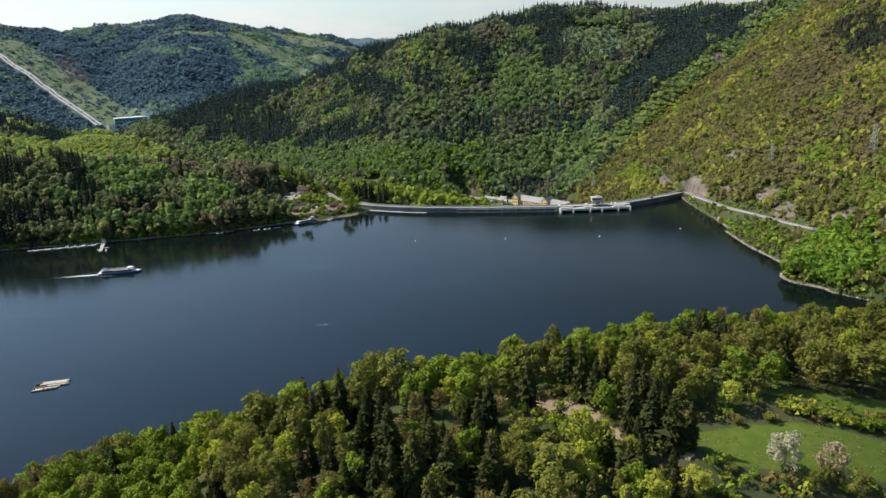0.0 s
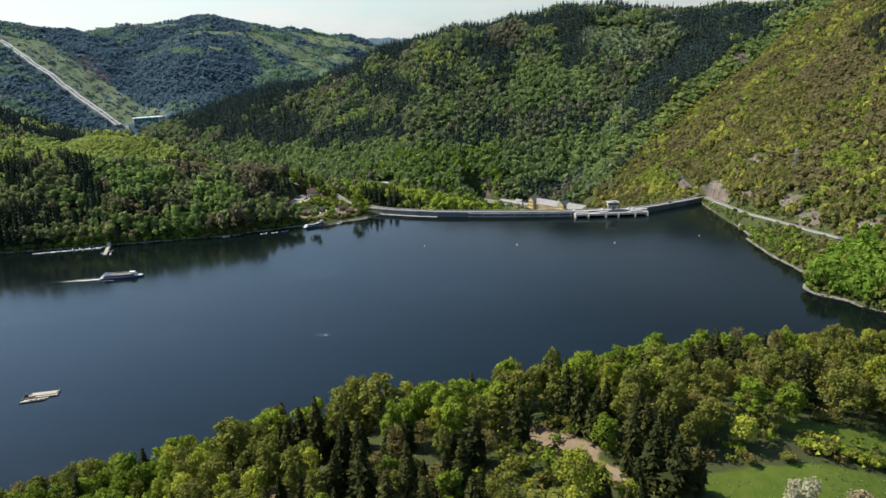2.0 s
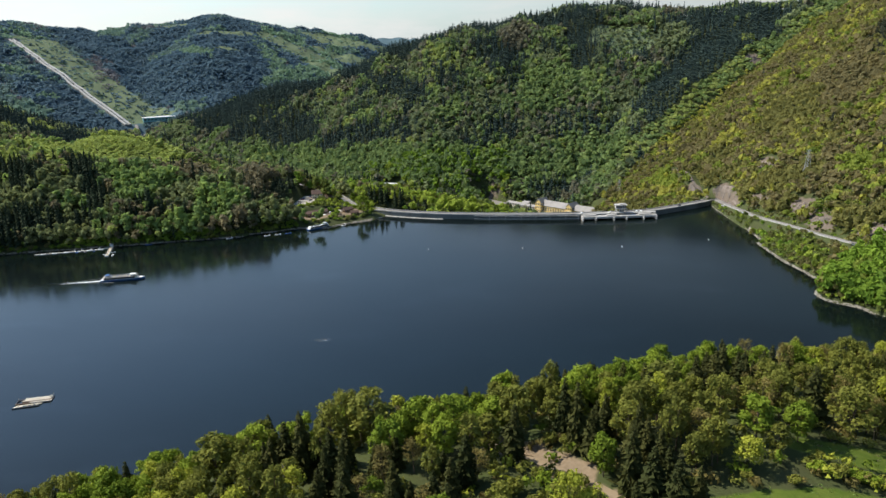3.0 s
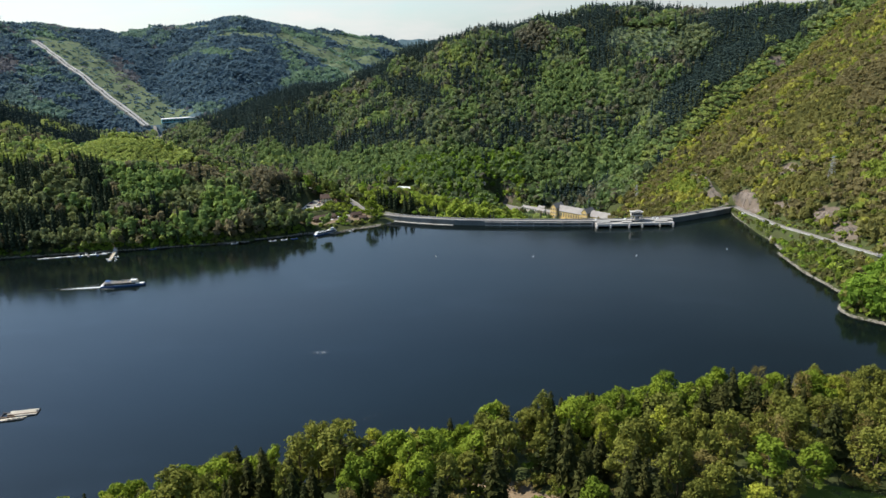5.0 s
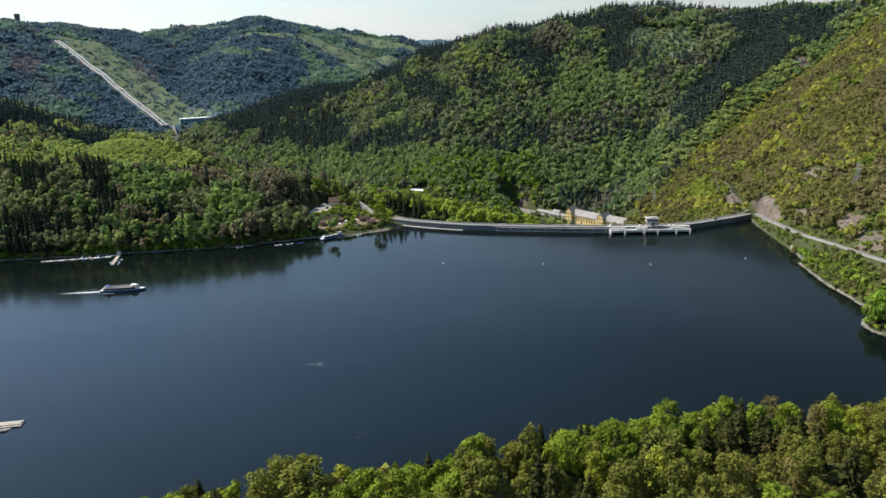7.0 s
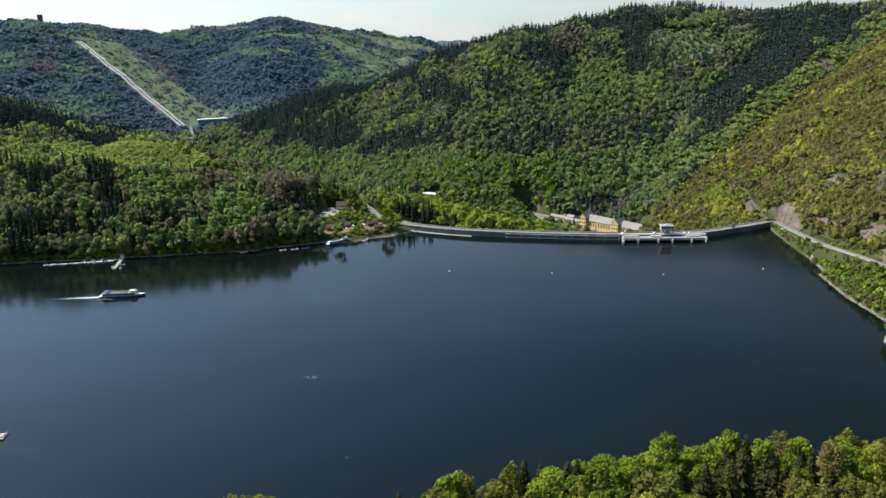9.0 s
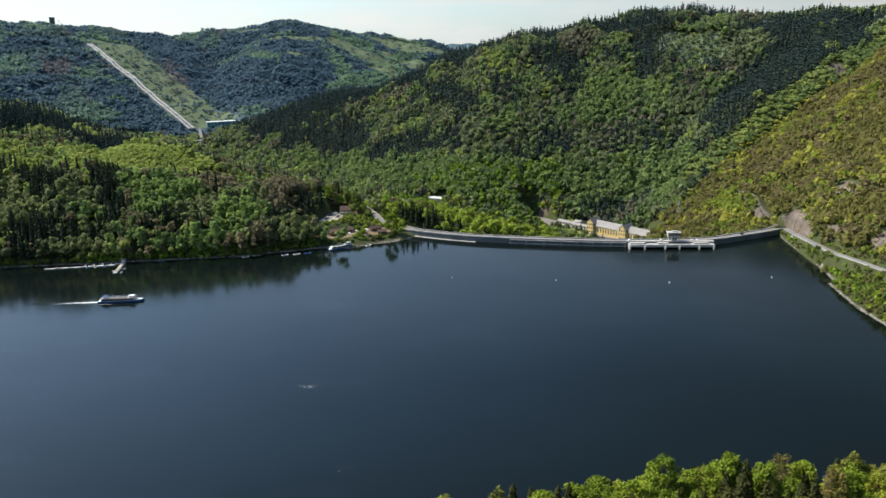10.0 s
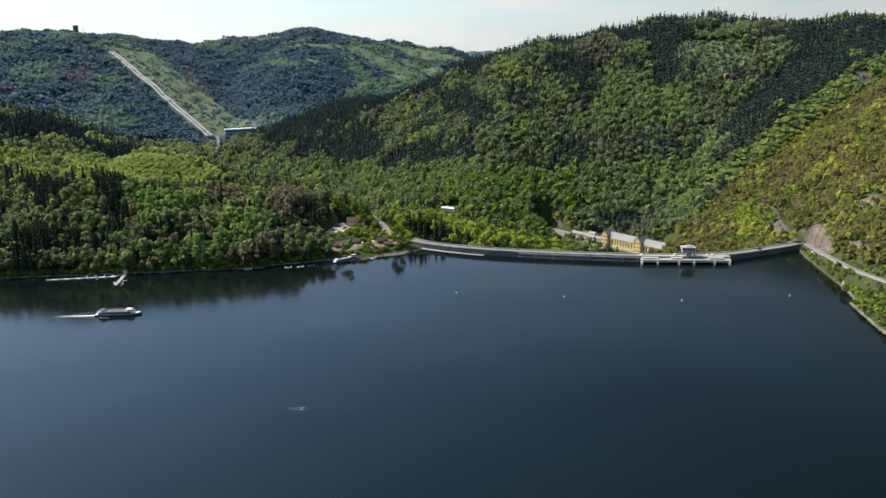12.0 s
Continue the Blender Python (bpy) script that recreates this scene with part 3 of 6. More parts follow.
def road(points, wide, mat, label, name="road"):
    line = smooth_line(points, 6)
    h = wide / 2
    bm = sweep([(-h, 0.0), (h, 0.0), (h + 0.6, -1.4), (-h - 0.6, -1.4)], line)
    return tagged(part(name, bm, mat), label, "road", kind="structure")


road(ROAD_LAKE, 6.5, M_ASPHALT, "grey asphalt road along the slope over the lake")
road(ROAD_VALLEY, 8.0, M_ASPHALT, "pale asphalt road leading from the dam into the valley")
road(ROAD_UP, 2.8, M_ROCK, "narrow stony road climbing behind the dam")
road(TRACK_EARTH, 2.8, M_EARTH, "bare brown earth track through the wood", "track")
road(YARD, 23, M_GRAVEL, "pale gravel car park among trees", "car_park")
road(QUAY, 7, M_GRAVEL, "pale gravel quay by the landing stage", "quay")
road(PLANT_YARD, 26, M_ASPHALT, "concrete yard of the power station", "plant_yard")

# ---------------------------------------------------------------- dam
CREST = 5.0
dam = tagged(new("dam"), "curved grey concrete gravity dam with a road on its crest", "dam")
dam_line = smooth_line([(x, y, CREST) for x, y in DAM_LINE], 5)
part("wall", sweep([(-5.0, 0), (5.0, 0), (5.0, -22), (5.6, -80), (-58, -80), (-12, -14), (-5.5, -6)], dam_line), M_CONCRETE_DARK, dam)
part("roadway", sweep([(-4.2, 0.12), (3.9, 0.12), (3.9, 0.02), (-4.2, 0.02)], dam_line), M_ASPHALT, dam, "grey asphalt roadway")
part("parapet", sweep([(4.3, 0), (5.4, 0), (5.4, 1.1), (4.3, 1.1)], dam_line), M_CONCRETE, dam)
part("parapet", sweep([(-5.4, 0), (-4.6, 0), (-4.6, 1.0), (-5.4, 1.0)], dam_line), M_CONCRETE, dam)


def block(bm, centre, size, turn=0.0, taper=1.0):
    """A box; taper shrinks its top."""
    c, (sx, sy, sz) = Vector(centre), size
    R = Matrix.Rotation(radians(turn), 3, "Z")
    v = []
    for z, k in ((-0.5, 1.0), (0.5, taper)):
        for x, y in ((-0.5, -0.5), (0.5, -0.5), (0.5, 0.5), (-0.5, 0.5)):
            v.append(bm.verts.new(c + R @ Vector((x * sx * k, y * sy * k, z * sz))))
    for f in ((3, 2, 1, 0), (4, 5, 6, 7), (0, 1, 5, 4), (1, 2, 6, 5), (2, 3, 7, 6), (3, 0, 4, 7)):
        bm.faces.new([v[i] for i in f])
    return v


def soft_block(bm, centre, size, turn=0.0, r=0.1, taper=1.0):
    v = block(bm, centre, size, turn, taper)
    edges = {e for q in v for e in q.link_edges}
    bmesh.ops.bevel(bm, geom=list(edges), offset=r, segments=1, affect="EDGES")


def boxed(name, size, mat, parent, at=(0, 0, 0), turn=0.0, r=0.0, label="", taper=1.0):
    bm = bmesh.new()
    if r:
        soft_block(bm, at, size, turn, r, taper)
    else:
        block(bm, at, size, turn, taper)
    return part(name, bm, mat, parent, label)


def rod(name, a, b, r, mat, parent, sides=8, r2=None, label=""):
    bm = bmesh.new()
    limb(bm, a, b, r, r if r2 is None else r2, sides)
    return part(name, bm, mat, parent, label)


def limb(bm, a, b, ra, rb, sides=6):
    """A tapered round piece from a to b."""
    a, b = Vector(a), Vector(b)
    q = (b - a).to_track_quat("Z", "Y")
    lo = [bm.verts.new(a + q @ Vector((ra * math.cos(6.283 * k / sides), ra * math.sin(6.283 * k / sides), 0))) for k in range(sides)]
    hi = [bm.verts.new(b + q @ Vector((rb * math.cos(6.283 * k / sides), rb * math.sin(6.283 * k / sides), 0))) for k in range(sides)]
    for k in range(sides):
        bm.faces.new((lo[k], lo[(k + 1) % sides], hi[(k + 1) % sides], hi[k]))
    bm.faces.new(hi)
    bm.faces.new(lo[::-1])


def along_dam(s):
    """Place and heading (degrees) at the fraction s of the dam's length."""
    k = min(int(s * (len(dam_line) - 1)), len(dam_line) - 2)
    f = s * (len(dam_line) - 1) - k
    p = dam_line[k].lerp(dam_line[k + 1], f)
    d = dam_line[k + 1] - dam_line[k]
    return p, math.degrees(math.atan2(d.y, d.x))


# upstream face: a ledge and pilasters on the stretch beside the outlets
stretch = [p for p in dam_line if 18 < p.x < 140]
part("ledge", sweep([(5.0, -1.2), (6.6, -1.2), (6.6, -0.4), (5.0, -0.4)], stretch), M_CONCRETE, dam)
part("ledge", sweep([(5.0, -4.6), (6.9, -4.6), (6.9, -3.9), (5.0, -3.9)], stretch), M_CONCRETE, dam)
part("footing", sweep([(5.0, -5.6), (8.4, -5.6), (8.0, -4.75), (5.0, -4.6)], [p for p in dam_line if -112 < p.x < -15]), M_CONCRETE, dam, "pale concrete footing at the waterline")
run = 0.0
for a, b in zip(stretch, stretch[1:]):
    run += (b - a).length
    if run > 14.0:
        run = 0.0
        d = (b - a).normalized()
        side = Vector((d.y, -d.x, 0))
        boxed("pilaster", (1.3, 1.5, 6.4), M_CONCRETE, dam, b + side * 6.1 + Vector((0, 0, -3.4)), math.degrees(math.atan2(d.y, d.x)), 0.1)
# lamps on the crest
for s in (0.08, 0.2, 0.32, 0.44, 0.9):
    p, a = along_dam(s)
    d = Vector((math.cos(radians(a)), math.sin(radians(a)), 0))
    q = p + Vector((-d.y, d.x, 0)) * 4.4
    lamp = tagged(new("street_lamp"), "slim grey street lamp on the dam crest", "lamp", group="lamps on the dam")
    lamp.matrix_world = pose(q.x, q.y, CREST, 0, 0, a)
    rod("pole", (0, 0, 0), (0, 0, 6.5), 0.11, M_STEEL, lamp, 6, 0.07)
    boxed("head", (0.35, 1.3, 0.16), M_STEEL, lamp, (0, -0.6, 6.55), 0, 0.03)

# outlet works: a deck on piers in front of the wall, with a gate house
works = tagged(new("outlet_works"), "pale concrete spillway deck on piers with a gate house on top", "dam building")
works.matrix_world = pose(178, 856, -3.0, 0, 0, 3.5)
W = 84
boxed("deck", (W, 9, 1.0), M_CONCRETE_LIGHT, works, (0, -8.5, 6.7), 0, 0.15)
boxed("beam", (W, 1.0, 1.5), M_CONCRETE_LIGHT, works, (0, -12.6, 5.6), 0, 0.12)
boxed("beam", (W + 2, 6, 1.0), M_CONCRETE_LIGHT, works, (0, -2.0, 8.3), 0, 0.1)
for i, x in enumerate((-41, -26.5, -6.5, 7.5, 26.5, 40.5)):
    bm = bmesh.new()
    soft_block(bm, (x, -9, -3.0), (1.7, 10, 19), 0, 0.25)
    soft_block(bm, (x, -14.2, 2.2), (1.6, 2.4, 8.0), 0, 0.4)
    part("pier", bm, M_CONCRETE_LIGHT, works)
for x, w in ((-33.7, 12.4), (-16.5, 17.6), (0.5, 11.6), (17, 16.6), (33.5, 11.6)):
    boxed("gate", (w, 0.5, 9), M_DARK, works, (x, -6.0, 0.2), 0, 0, "dark steel gate in the shade of the deck")
for x, w in ((-33, 15), (-8, 11), (29, 14)):
    boxed("roof_slab", (w, 4.2, 1.3), M_CONCRETE_LIGHT, works, (x, -8.2, 7.95), 0, 0.2, "low pale concrete roof on the deck")
for x in (-40, -8.5, 22, 27):
    bm = bmesh.new()
    bmesh.ops.create_uvsphere(bm, u_segments=10, v_segments=6, radius=1.3, matrix=Matrix.Translation((x, -0.5, 9.3)) @ Matrix.Diagonal((1.2, 1.0, 0.8, 1)))
    part("hood", bm, M_WHITE, works, "small white rounded hood")
for x in np.arange(-41, 42, 2.0):
    rod("rail_post", (x, -12.8, 7.2), (x, -12.8, 8.3), 0.05, M_WHITE, works, 4)
for z in (7.75, 8.3):
    rod("rail", (-42, -12.8, z), (42, -12.8, z), 0.06, M_WHITE, works, 5)
boxed("gate_house", (4.6, 4.0, 4.6), M_CONCRETE_LIGHT, works, (4, -2.5, 11.4), 0, 0.1)
for x in (-1.8, 9.2):
    for y in (-5.2, 0.2):
        boxed("leg", (0.7, 0.7, 5.0), M_CONCRETE_LIGHT, works, (x, y, 11.3), 0, 0.08)
boxed("platform", (12.4, 7.0, 0.5), M_CONCRETE_LIGHT, works, (3.6, -2.5, 13.7), 0, 0.08)
boxed("gate_house_top", (11.5, 6.0, 3.6), M_CONCRETE_LIGHT, works, (3, -2.5, 15.6), 0, 0.1)
boxed("overhanging_roof", (13.5, 8, 0.7), M_CONCRETE_LIGHT, works, (3, -2.5, 17.8), 0, 0.15, "pale overhanging flat roof")
boxed("roof_hatch", (6.5, 3.6, 1.0), M_CONCRETE_LIGHT, works, (4.5, -2.5, 18.6), 0, 0.15)
for x in (-1.6, 0.8, 3.2, 5.6, 8.0):
    boxed("window", (1.7, 0.12, 1.7), M_GLASS, works, (x - 0.2, -5.56, 15.7), 0, 0.03, "dark window pane")
for x in (2.8, 5.2):
    boxed("window", (1.2, 0.12, 1.8), M_GLASS, works, (x, -4.54, 11.6), 0, 0.03, "dark window pane")
for x in (-4.5, 11.5):
    rod("stair_rail", (x, -6.4, 7.4), (x * 0.75 + 0.8, -5.8, 12.5), 0.07, M_STEEL, works, 5)
boxed("balcony", (16, 2.2, 0.25), M_CONCRETE_LIGHT, works, (4, -6.4, 9.4), 0, 0.05)
for x in np.arange(-3.5, 12, 1.5):
    rod("balcony_post", (x, -7.4, 9.5), (x, -7.4, 10.6), 0.05, M_STEEL, works, 4)

# ---------------------------------------------------------------- buildings
def house(x, y, z, turn, long, deep, eaves, rise, wall, roof, label, name="house", rows=1, cols=4, gable_windows=1, chimney=True, category="house"):
    """A gabled house, ridge along its x; windows sit in reveals on both long sides and the gables."""
    h = tagged(new(name), label, category)
    h.matrix_world = pose(x, y, z, 0, 0, turn)
    bm = bmesh.new()
    a, b = long / 2, deep / 2
    prof = [(-b, -1.0), (b, -1.0), (b, eaves), (0, eaves + rise), (-b, eaves)]
    l = [bm.verts.new((-a, u, v)) for u, v in prof]
    r = [bm.verts.new((a, u, v)) for u, v in prof]
    bm.faces.new(l[::-1])
    bm.faces.new(r)
    for k in range(5):
        bm.faces.new((l[k], l[(k + 1) % 5], r[(k + 1) % 5], r[k]))
    bmesh.ops.recalc_face_normals(bm, faces=bm.faces)
    part("wall", bm, wall, h)
    bm = bmesh.new()
    o, t = 0.7, 0.35
    sl = rise / b
    prof = [(-b - o, eaves - o * sl), (0, eaves + rise), (b + o, eaves - o * sl), (b + o, eaves - o * sl + t), (0, eaves + rise + t * 1.2), (-b - o, eaves - o * sl + t)]
    l = [bm.verts.new((-a - 0.5, u, v + 0.02)) for u, v in prof]
    r = [bm.verts.new((a + 0.5, u, v + 0.02)) for u, v in prof]
    for k in range(6):
        bm.faces.new((l[k], l[(k + 1) % 6], r[(k + 1) % 6], r[k]))
    for s in (l, r):
        bm.faces.new((s[0], s[1], s[4], s[5]))
        bm.faces.new((s[1], s[2], s[3], s[4]))
    bmesh.ops.recalc_face_normals(bm, faces=bm.faces)
    rf = part("roof", bm, roof, h)
    if chimney:
        boxed("chimney", (0.9, 0.9, 2.2), M_ROOF_RED, rf, (a * 0.4, 0.6, eaves + rise + 0.4), 0, 0.05)
    fh = eaves / rows
    ww, wh = min(1.6, long / cols * 0.42), fh * 0.5
    for i in range(rows):
        for k in range(cols):
            px = -a + long * (k + 0.5) / cols
            for side in (-1, 1):
                w = boxed("window", (ww + 0.3, 0.16, wh + 0.3), M_WHITE, h, (px, side * (b + 0.03), fh * (i + 0.55)), 0, 0.03)
                boxed("pane", (ww, 0.06, wh), M_GLASS, w, (px, side * (b + 0.11), fh * (i + 0.55)))
        for k in range(gable_windows):
            py = -b + deep * (k + 0.5) / gable_windows
            for side in (-1, 1):
                w = boxed("window", (0.16, ww + 0.3, wh + 0.3), M_WHITE, h, (side * (a + 0.03), py, fh * (i + 0.55)), 0, 0.03)
                boxed("pane", (0.06, ww, wh), M_GLASS, w, (side * (a + 0.11), py, fh * (i + 0.55)))
    boxed("door", (1.2, 0.14, 2.1), M_ROOF_RED, h, (-a + long * 0.5 / cols + ww + 0.6, -b - 0.05, 1.05), 0, 0.03)
    return h


FLOOR = -63.5
facing = -42.2
fx = Vector((math.cos(radians(facing)), math.sin(radians(facing)), 0))
fy = Vector((-fx.y, fx.x, 0))
corner = Vector((113, 1160, FLOOR))


def plant(s, d):
    return corner + fx * s + fy * d


c = plant(31, 11)
house(c.x, c.y, FLOOR, facing, 50, 17, 11.5, 6.5, M_OCHRE, M_ROOF, "long ochre power station hall with a grey roof", "power_station_hall", 1, 11, 3, False, "power station")
c = plant(5, 9)
house(c.x, c.y, FLOOR, facing + 90, 20, 10.5, 15.5, 5.5, M_OCHRE, M_ROOF, "ochre gabled end block of the power station", "gabled_block", 3, 5, 3, False, "power station")
c = plant(61, 9)
house(c.x, c.y, FLOOR, facing + 90, 20, 10.5, 15.5, 5.5, M_OCHRE, M_ROOF, "ochre gabled middle block of the power station", "gabled_block", 3, 5, 3, False, "power station")
c = plant(92, 11)
house(c.x, c.y, FLOOR, facing, 50, 17, 11.5, 6.5, M_OCHRE, M_ROOF, "lower ochre hall with a grey roof behind the dam", "power_station_hall", 1, 11, 3, False, "power station")
for s, d, L, D, E in ((-22, 12, 26, 9, 5.0), (-50, 14, 30, 9, 5.0), (-36, 24, 12, 8, 6.0)):
    c = plant(s, d)
    house(c.x, c.y, FLOOR, facing, L, D, E, 2.0, M_BEIGE, M_ROOF, "low beige workshop with a flat-pitched grey roof", "workshop", 1, 6, 2, False, "workshop")
house(-122, 1275, float(height(-122, 1275)) - 0.5, -20, 32, 14, 4.0, 0.8, M_WHITE, M_WHITE, "white flat-roofed industrial building among trees", "industrial_building", 1, 7, 2, False, "building")
house(4, 1272, float(height(4, 1272)), -35, 18, 8, 4, 1.5, M_BEIGE, M_ROOF, "small grey-roofed shed beside the valley road", "shed", 1, 4, 1, False, "shed")
# by the landing stage
house(-166, 868, 5.6, 36, 27, 9, 3.4, 2.0, M_DARKWOOD, M_ROOF_RED, "low brown-roofed lakeside restaurant on the bank", "restaurant", 1, 6, 2, True, "restaurant")
house(-175, 925, 13.5, 10, 13, 9, 6.0, 3.8, M_CREAM, M_ROOF_RED, "two-storey cream house with a dark brown roof", "house", 2, 4, 2)
house(-161, 940, 10.8, 40, 14, 9, 3.4, 5.4, M_DARKWOOD, M_ROOF_RED, "steep-roofed brown timber house among trees", "house", 1, 4, 2)
house(-198, 952, 14.5, -15, 11, 8, 3.2, 3.4, M_BEIGE, M_ROOF_RED, "small house with a brown pitched roof", "house", 1, 3, 2)
house(-131, 880, 6.4, 38, 12, 6.5, 2.8, 2.2, M_DARKWOOD, M_ROOF_RED, "small brown wooden kiosk by the dam road", "kiosk", 1, 3, 1, False, "kiosk")
house(-122, 873, 4.6, 20, 9, 6, 2.6, 1.9, M_DARKWOOD, M_ROOF_RED, "brown boat shed on the stony bank", "shed", 1, 3, 1, False, "shed")


def parasol(x, y, z, mat):
    p = tagged(new("parasol"), "open parasol over the lakeside terrace", "parasol", group="parasols on the terrace")
    p.matrix_world = pose(x, y, z)
    rod("pole", (0, 0, 0), (0, 0, 2.5), 0.04, M_STEEL, p, 6)
    bm = bmesh.new()
    bmesh.ops.create_cone(bm, cap_ends=True, segments=8, radius1=1.7, radius2=0.1, depth=0.7, matrix=Matrix.Translation((0, 0, 2.5)))
    part("canopy", bm, mat, p)


for i, (x, y) in enumerate(((-155, 862), (-151, 865), (-147, 868), (-150, 872), (-143, 873), (-140, 877))):
    parasol(x, y, float(height(x, y)) + 0.3, (M_WHITE, M_ROOF_RED, M_BEIGE)[i % 3])

CAR_PAINT = [material("car_" + n, c, 0.3, 0.2, vary=0.05, spec=0.5) for n, c in (("white", (0.75, 0.75, 0.75)), ("silver", (0.42, 0.43, 0.45)), ("black", (0.03, 0.03, 0.035)), ("red", (0.35, 0.04, 0.03)), ("blue", (0.05, 0.10, 0.25)))]
M_TYRE = material("tyre", (0.025, 0.025, 0.025), 0.9, vary=0.2)
CAR_WORDS = ("white", "silver grey", "black", "red", "dark blue")


def car(x, y, z, turn, paint, where):
    c = tagged(new("car"), f"parked {CAR_WORDS[paint]} car {where}", "car", group="parked cars")
    c.matrix_world = pose(x, y, z, 0, 0, turn)
    bm = bmesh.new()
    soft_block(bm, (0, 0, 0.62), (4.3, 1.75, 0.62), 0, 0.16)
    part("body", bm, CAR_PAINT[paint], c)
    bm = bmesh.new()
    soft_block(bm, (-0.2, 0, 1.15), (2.5, 1.55, 0.6), 0, 0.12, 0.78)
    part("cabin", bm, M_GLASS, c)
    boxed("roof_panel", (1.8, 1.2, 0.06), CAR_PAINT[paint], c, (-0.2, 0, 1.46), 0, 0.02)
    for u in (-1.35, 1.35):
        for v in (-0.86, 0.86):
            rod("wheel", (u, v - 0.1, 0.32), (u, v + 0.1, 0.32), 0.32, M_TYRE, c, 12)


for i, (u, v, t) in enumerate(((-6, -20, 80), (-6, -15, 84), (-6, -9.5, 78), (-6, 4, 82), (-6, 9, 80), (5, -18, 95), (5, -4, 88), (5, 2, 92), (4.5, 14, 85), (0, 20, 10))):
    x, y = -186 + u, 912 + v
    car(x, y, 13.45 if y > 905 else 13.15, t - 80, i % 5, "on the gravel car park")
for x, y, t, k in ((-126, 903, 60, 0), (-140, 931, 62, 2), (-166, 993, 63, 1)):
    car(x, y, float(along(ROAD_VALLEY, x, y)[1]) + 0.02, t, k, "on the valley road")
p, a = along_dam(0.86)
car(p.x, p.y, CREST + 0.12, a, 2, "on the dam crest road")
for x, y, t, k in ((302, 812, 105, 1), (297, 862, 98, 0)):
    car(x, y, float(along(ROAD_LAKE, x, y)[1]) + 0.02, t, k, "on the lake road")

# parapet along the lake road
line = smooth_line([(x - 3.4, y, z) for x, y, z in ROAD_LAKE[1:]], 6)
tagged(part("road_parapet", sweep([(-0.2, -0.8), (0.2, -0.8), (0.2, 0.55), (-0.2, 0.55)], line), M_CONCRETE), "low pale concrete parapet along the lake road", "wall", kind="structure")
line = smooth_line([(x + 2.0, y - 1.0, z) for x, y, z in ROAD_VALLEY[:6]], 6)
tagged(part("guard_rail", sweep([(2.6, -0.6), (2.8, -0.6), (2.8, 0.75), (2.6, 0.75)], line), M_STEEL), "galvanised guard rail along the valley road", "guard rail", kind="structure")

# ---------------------------------------------------------------- on the water
def hull(bm, long, wide, low, high, bow=0.28, flare=0.85, stern=0.85):
    """A ship's hull, bow towards +x."""
    n = 14
    rings = []
    for k in range(n + 1):
        s = k / n
        x = -long / 2 + long * s
        w = wide / 2 * (stern + (1 - stern) * min(1, s / 0.2)) * (1 if s < 1 - bow else math.cos((s - 1 + bow) / bow * math.pi / 2) ** 0.7 + 0.02)
        up = high + (0.5 * max(0, s - 0.7) / 0.3)
        rings.append([bm.verts.new((x, -w * flare, low)), bm.verts.new((x, -w, up)), bm.verts.new((x, w, up)), bm.verts.new((x, w * flare, low))])
    for a, b in zip(rings, rings[1:]):
        for k in range(4):
            bm.faces.new((a[k], a[(k + 1) % 4], b[(k + 1) % 4], b[k]))
    bm.faces.new(rings[0])
    bm.faces.new(rings[-1][::-1])
    bmesh.ops.recalc_face_normals(bm, faces=bm.faces)


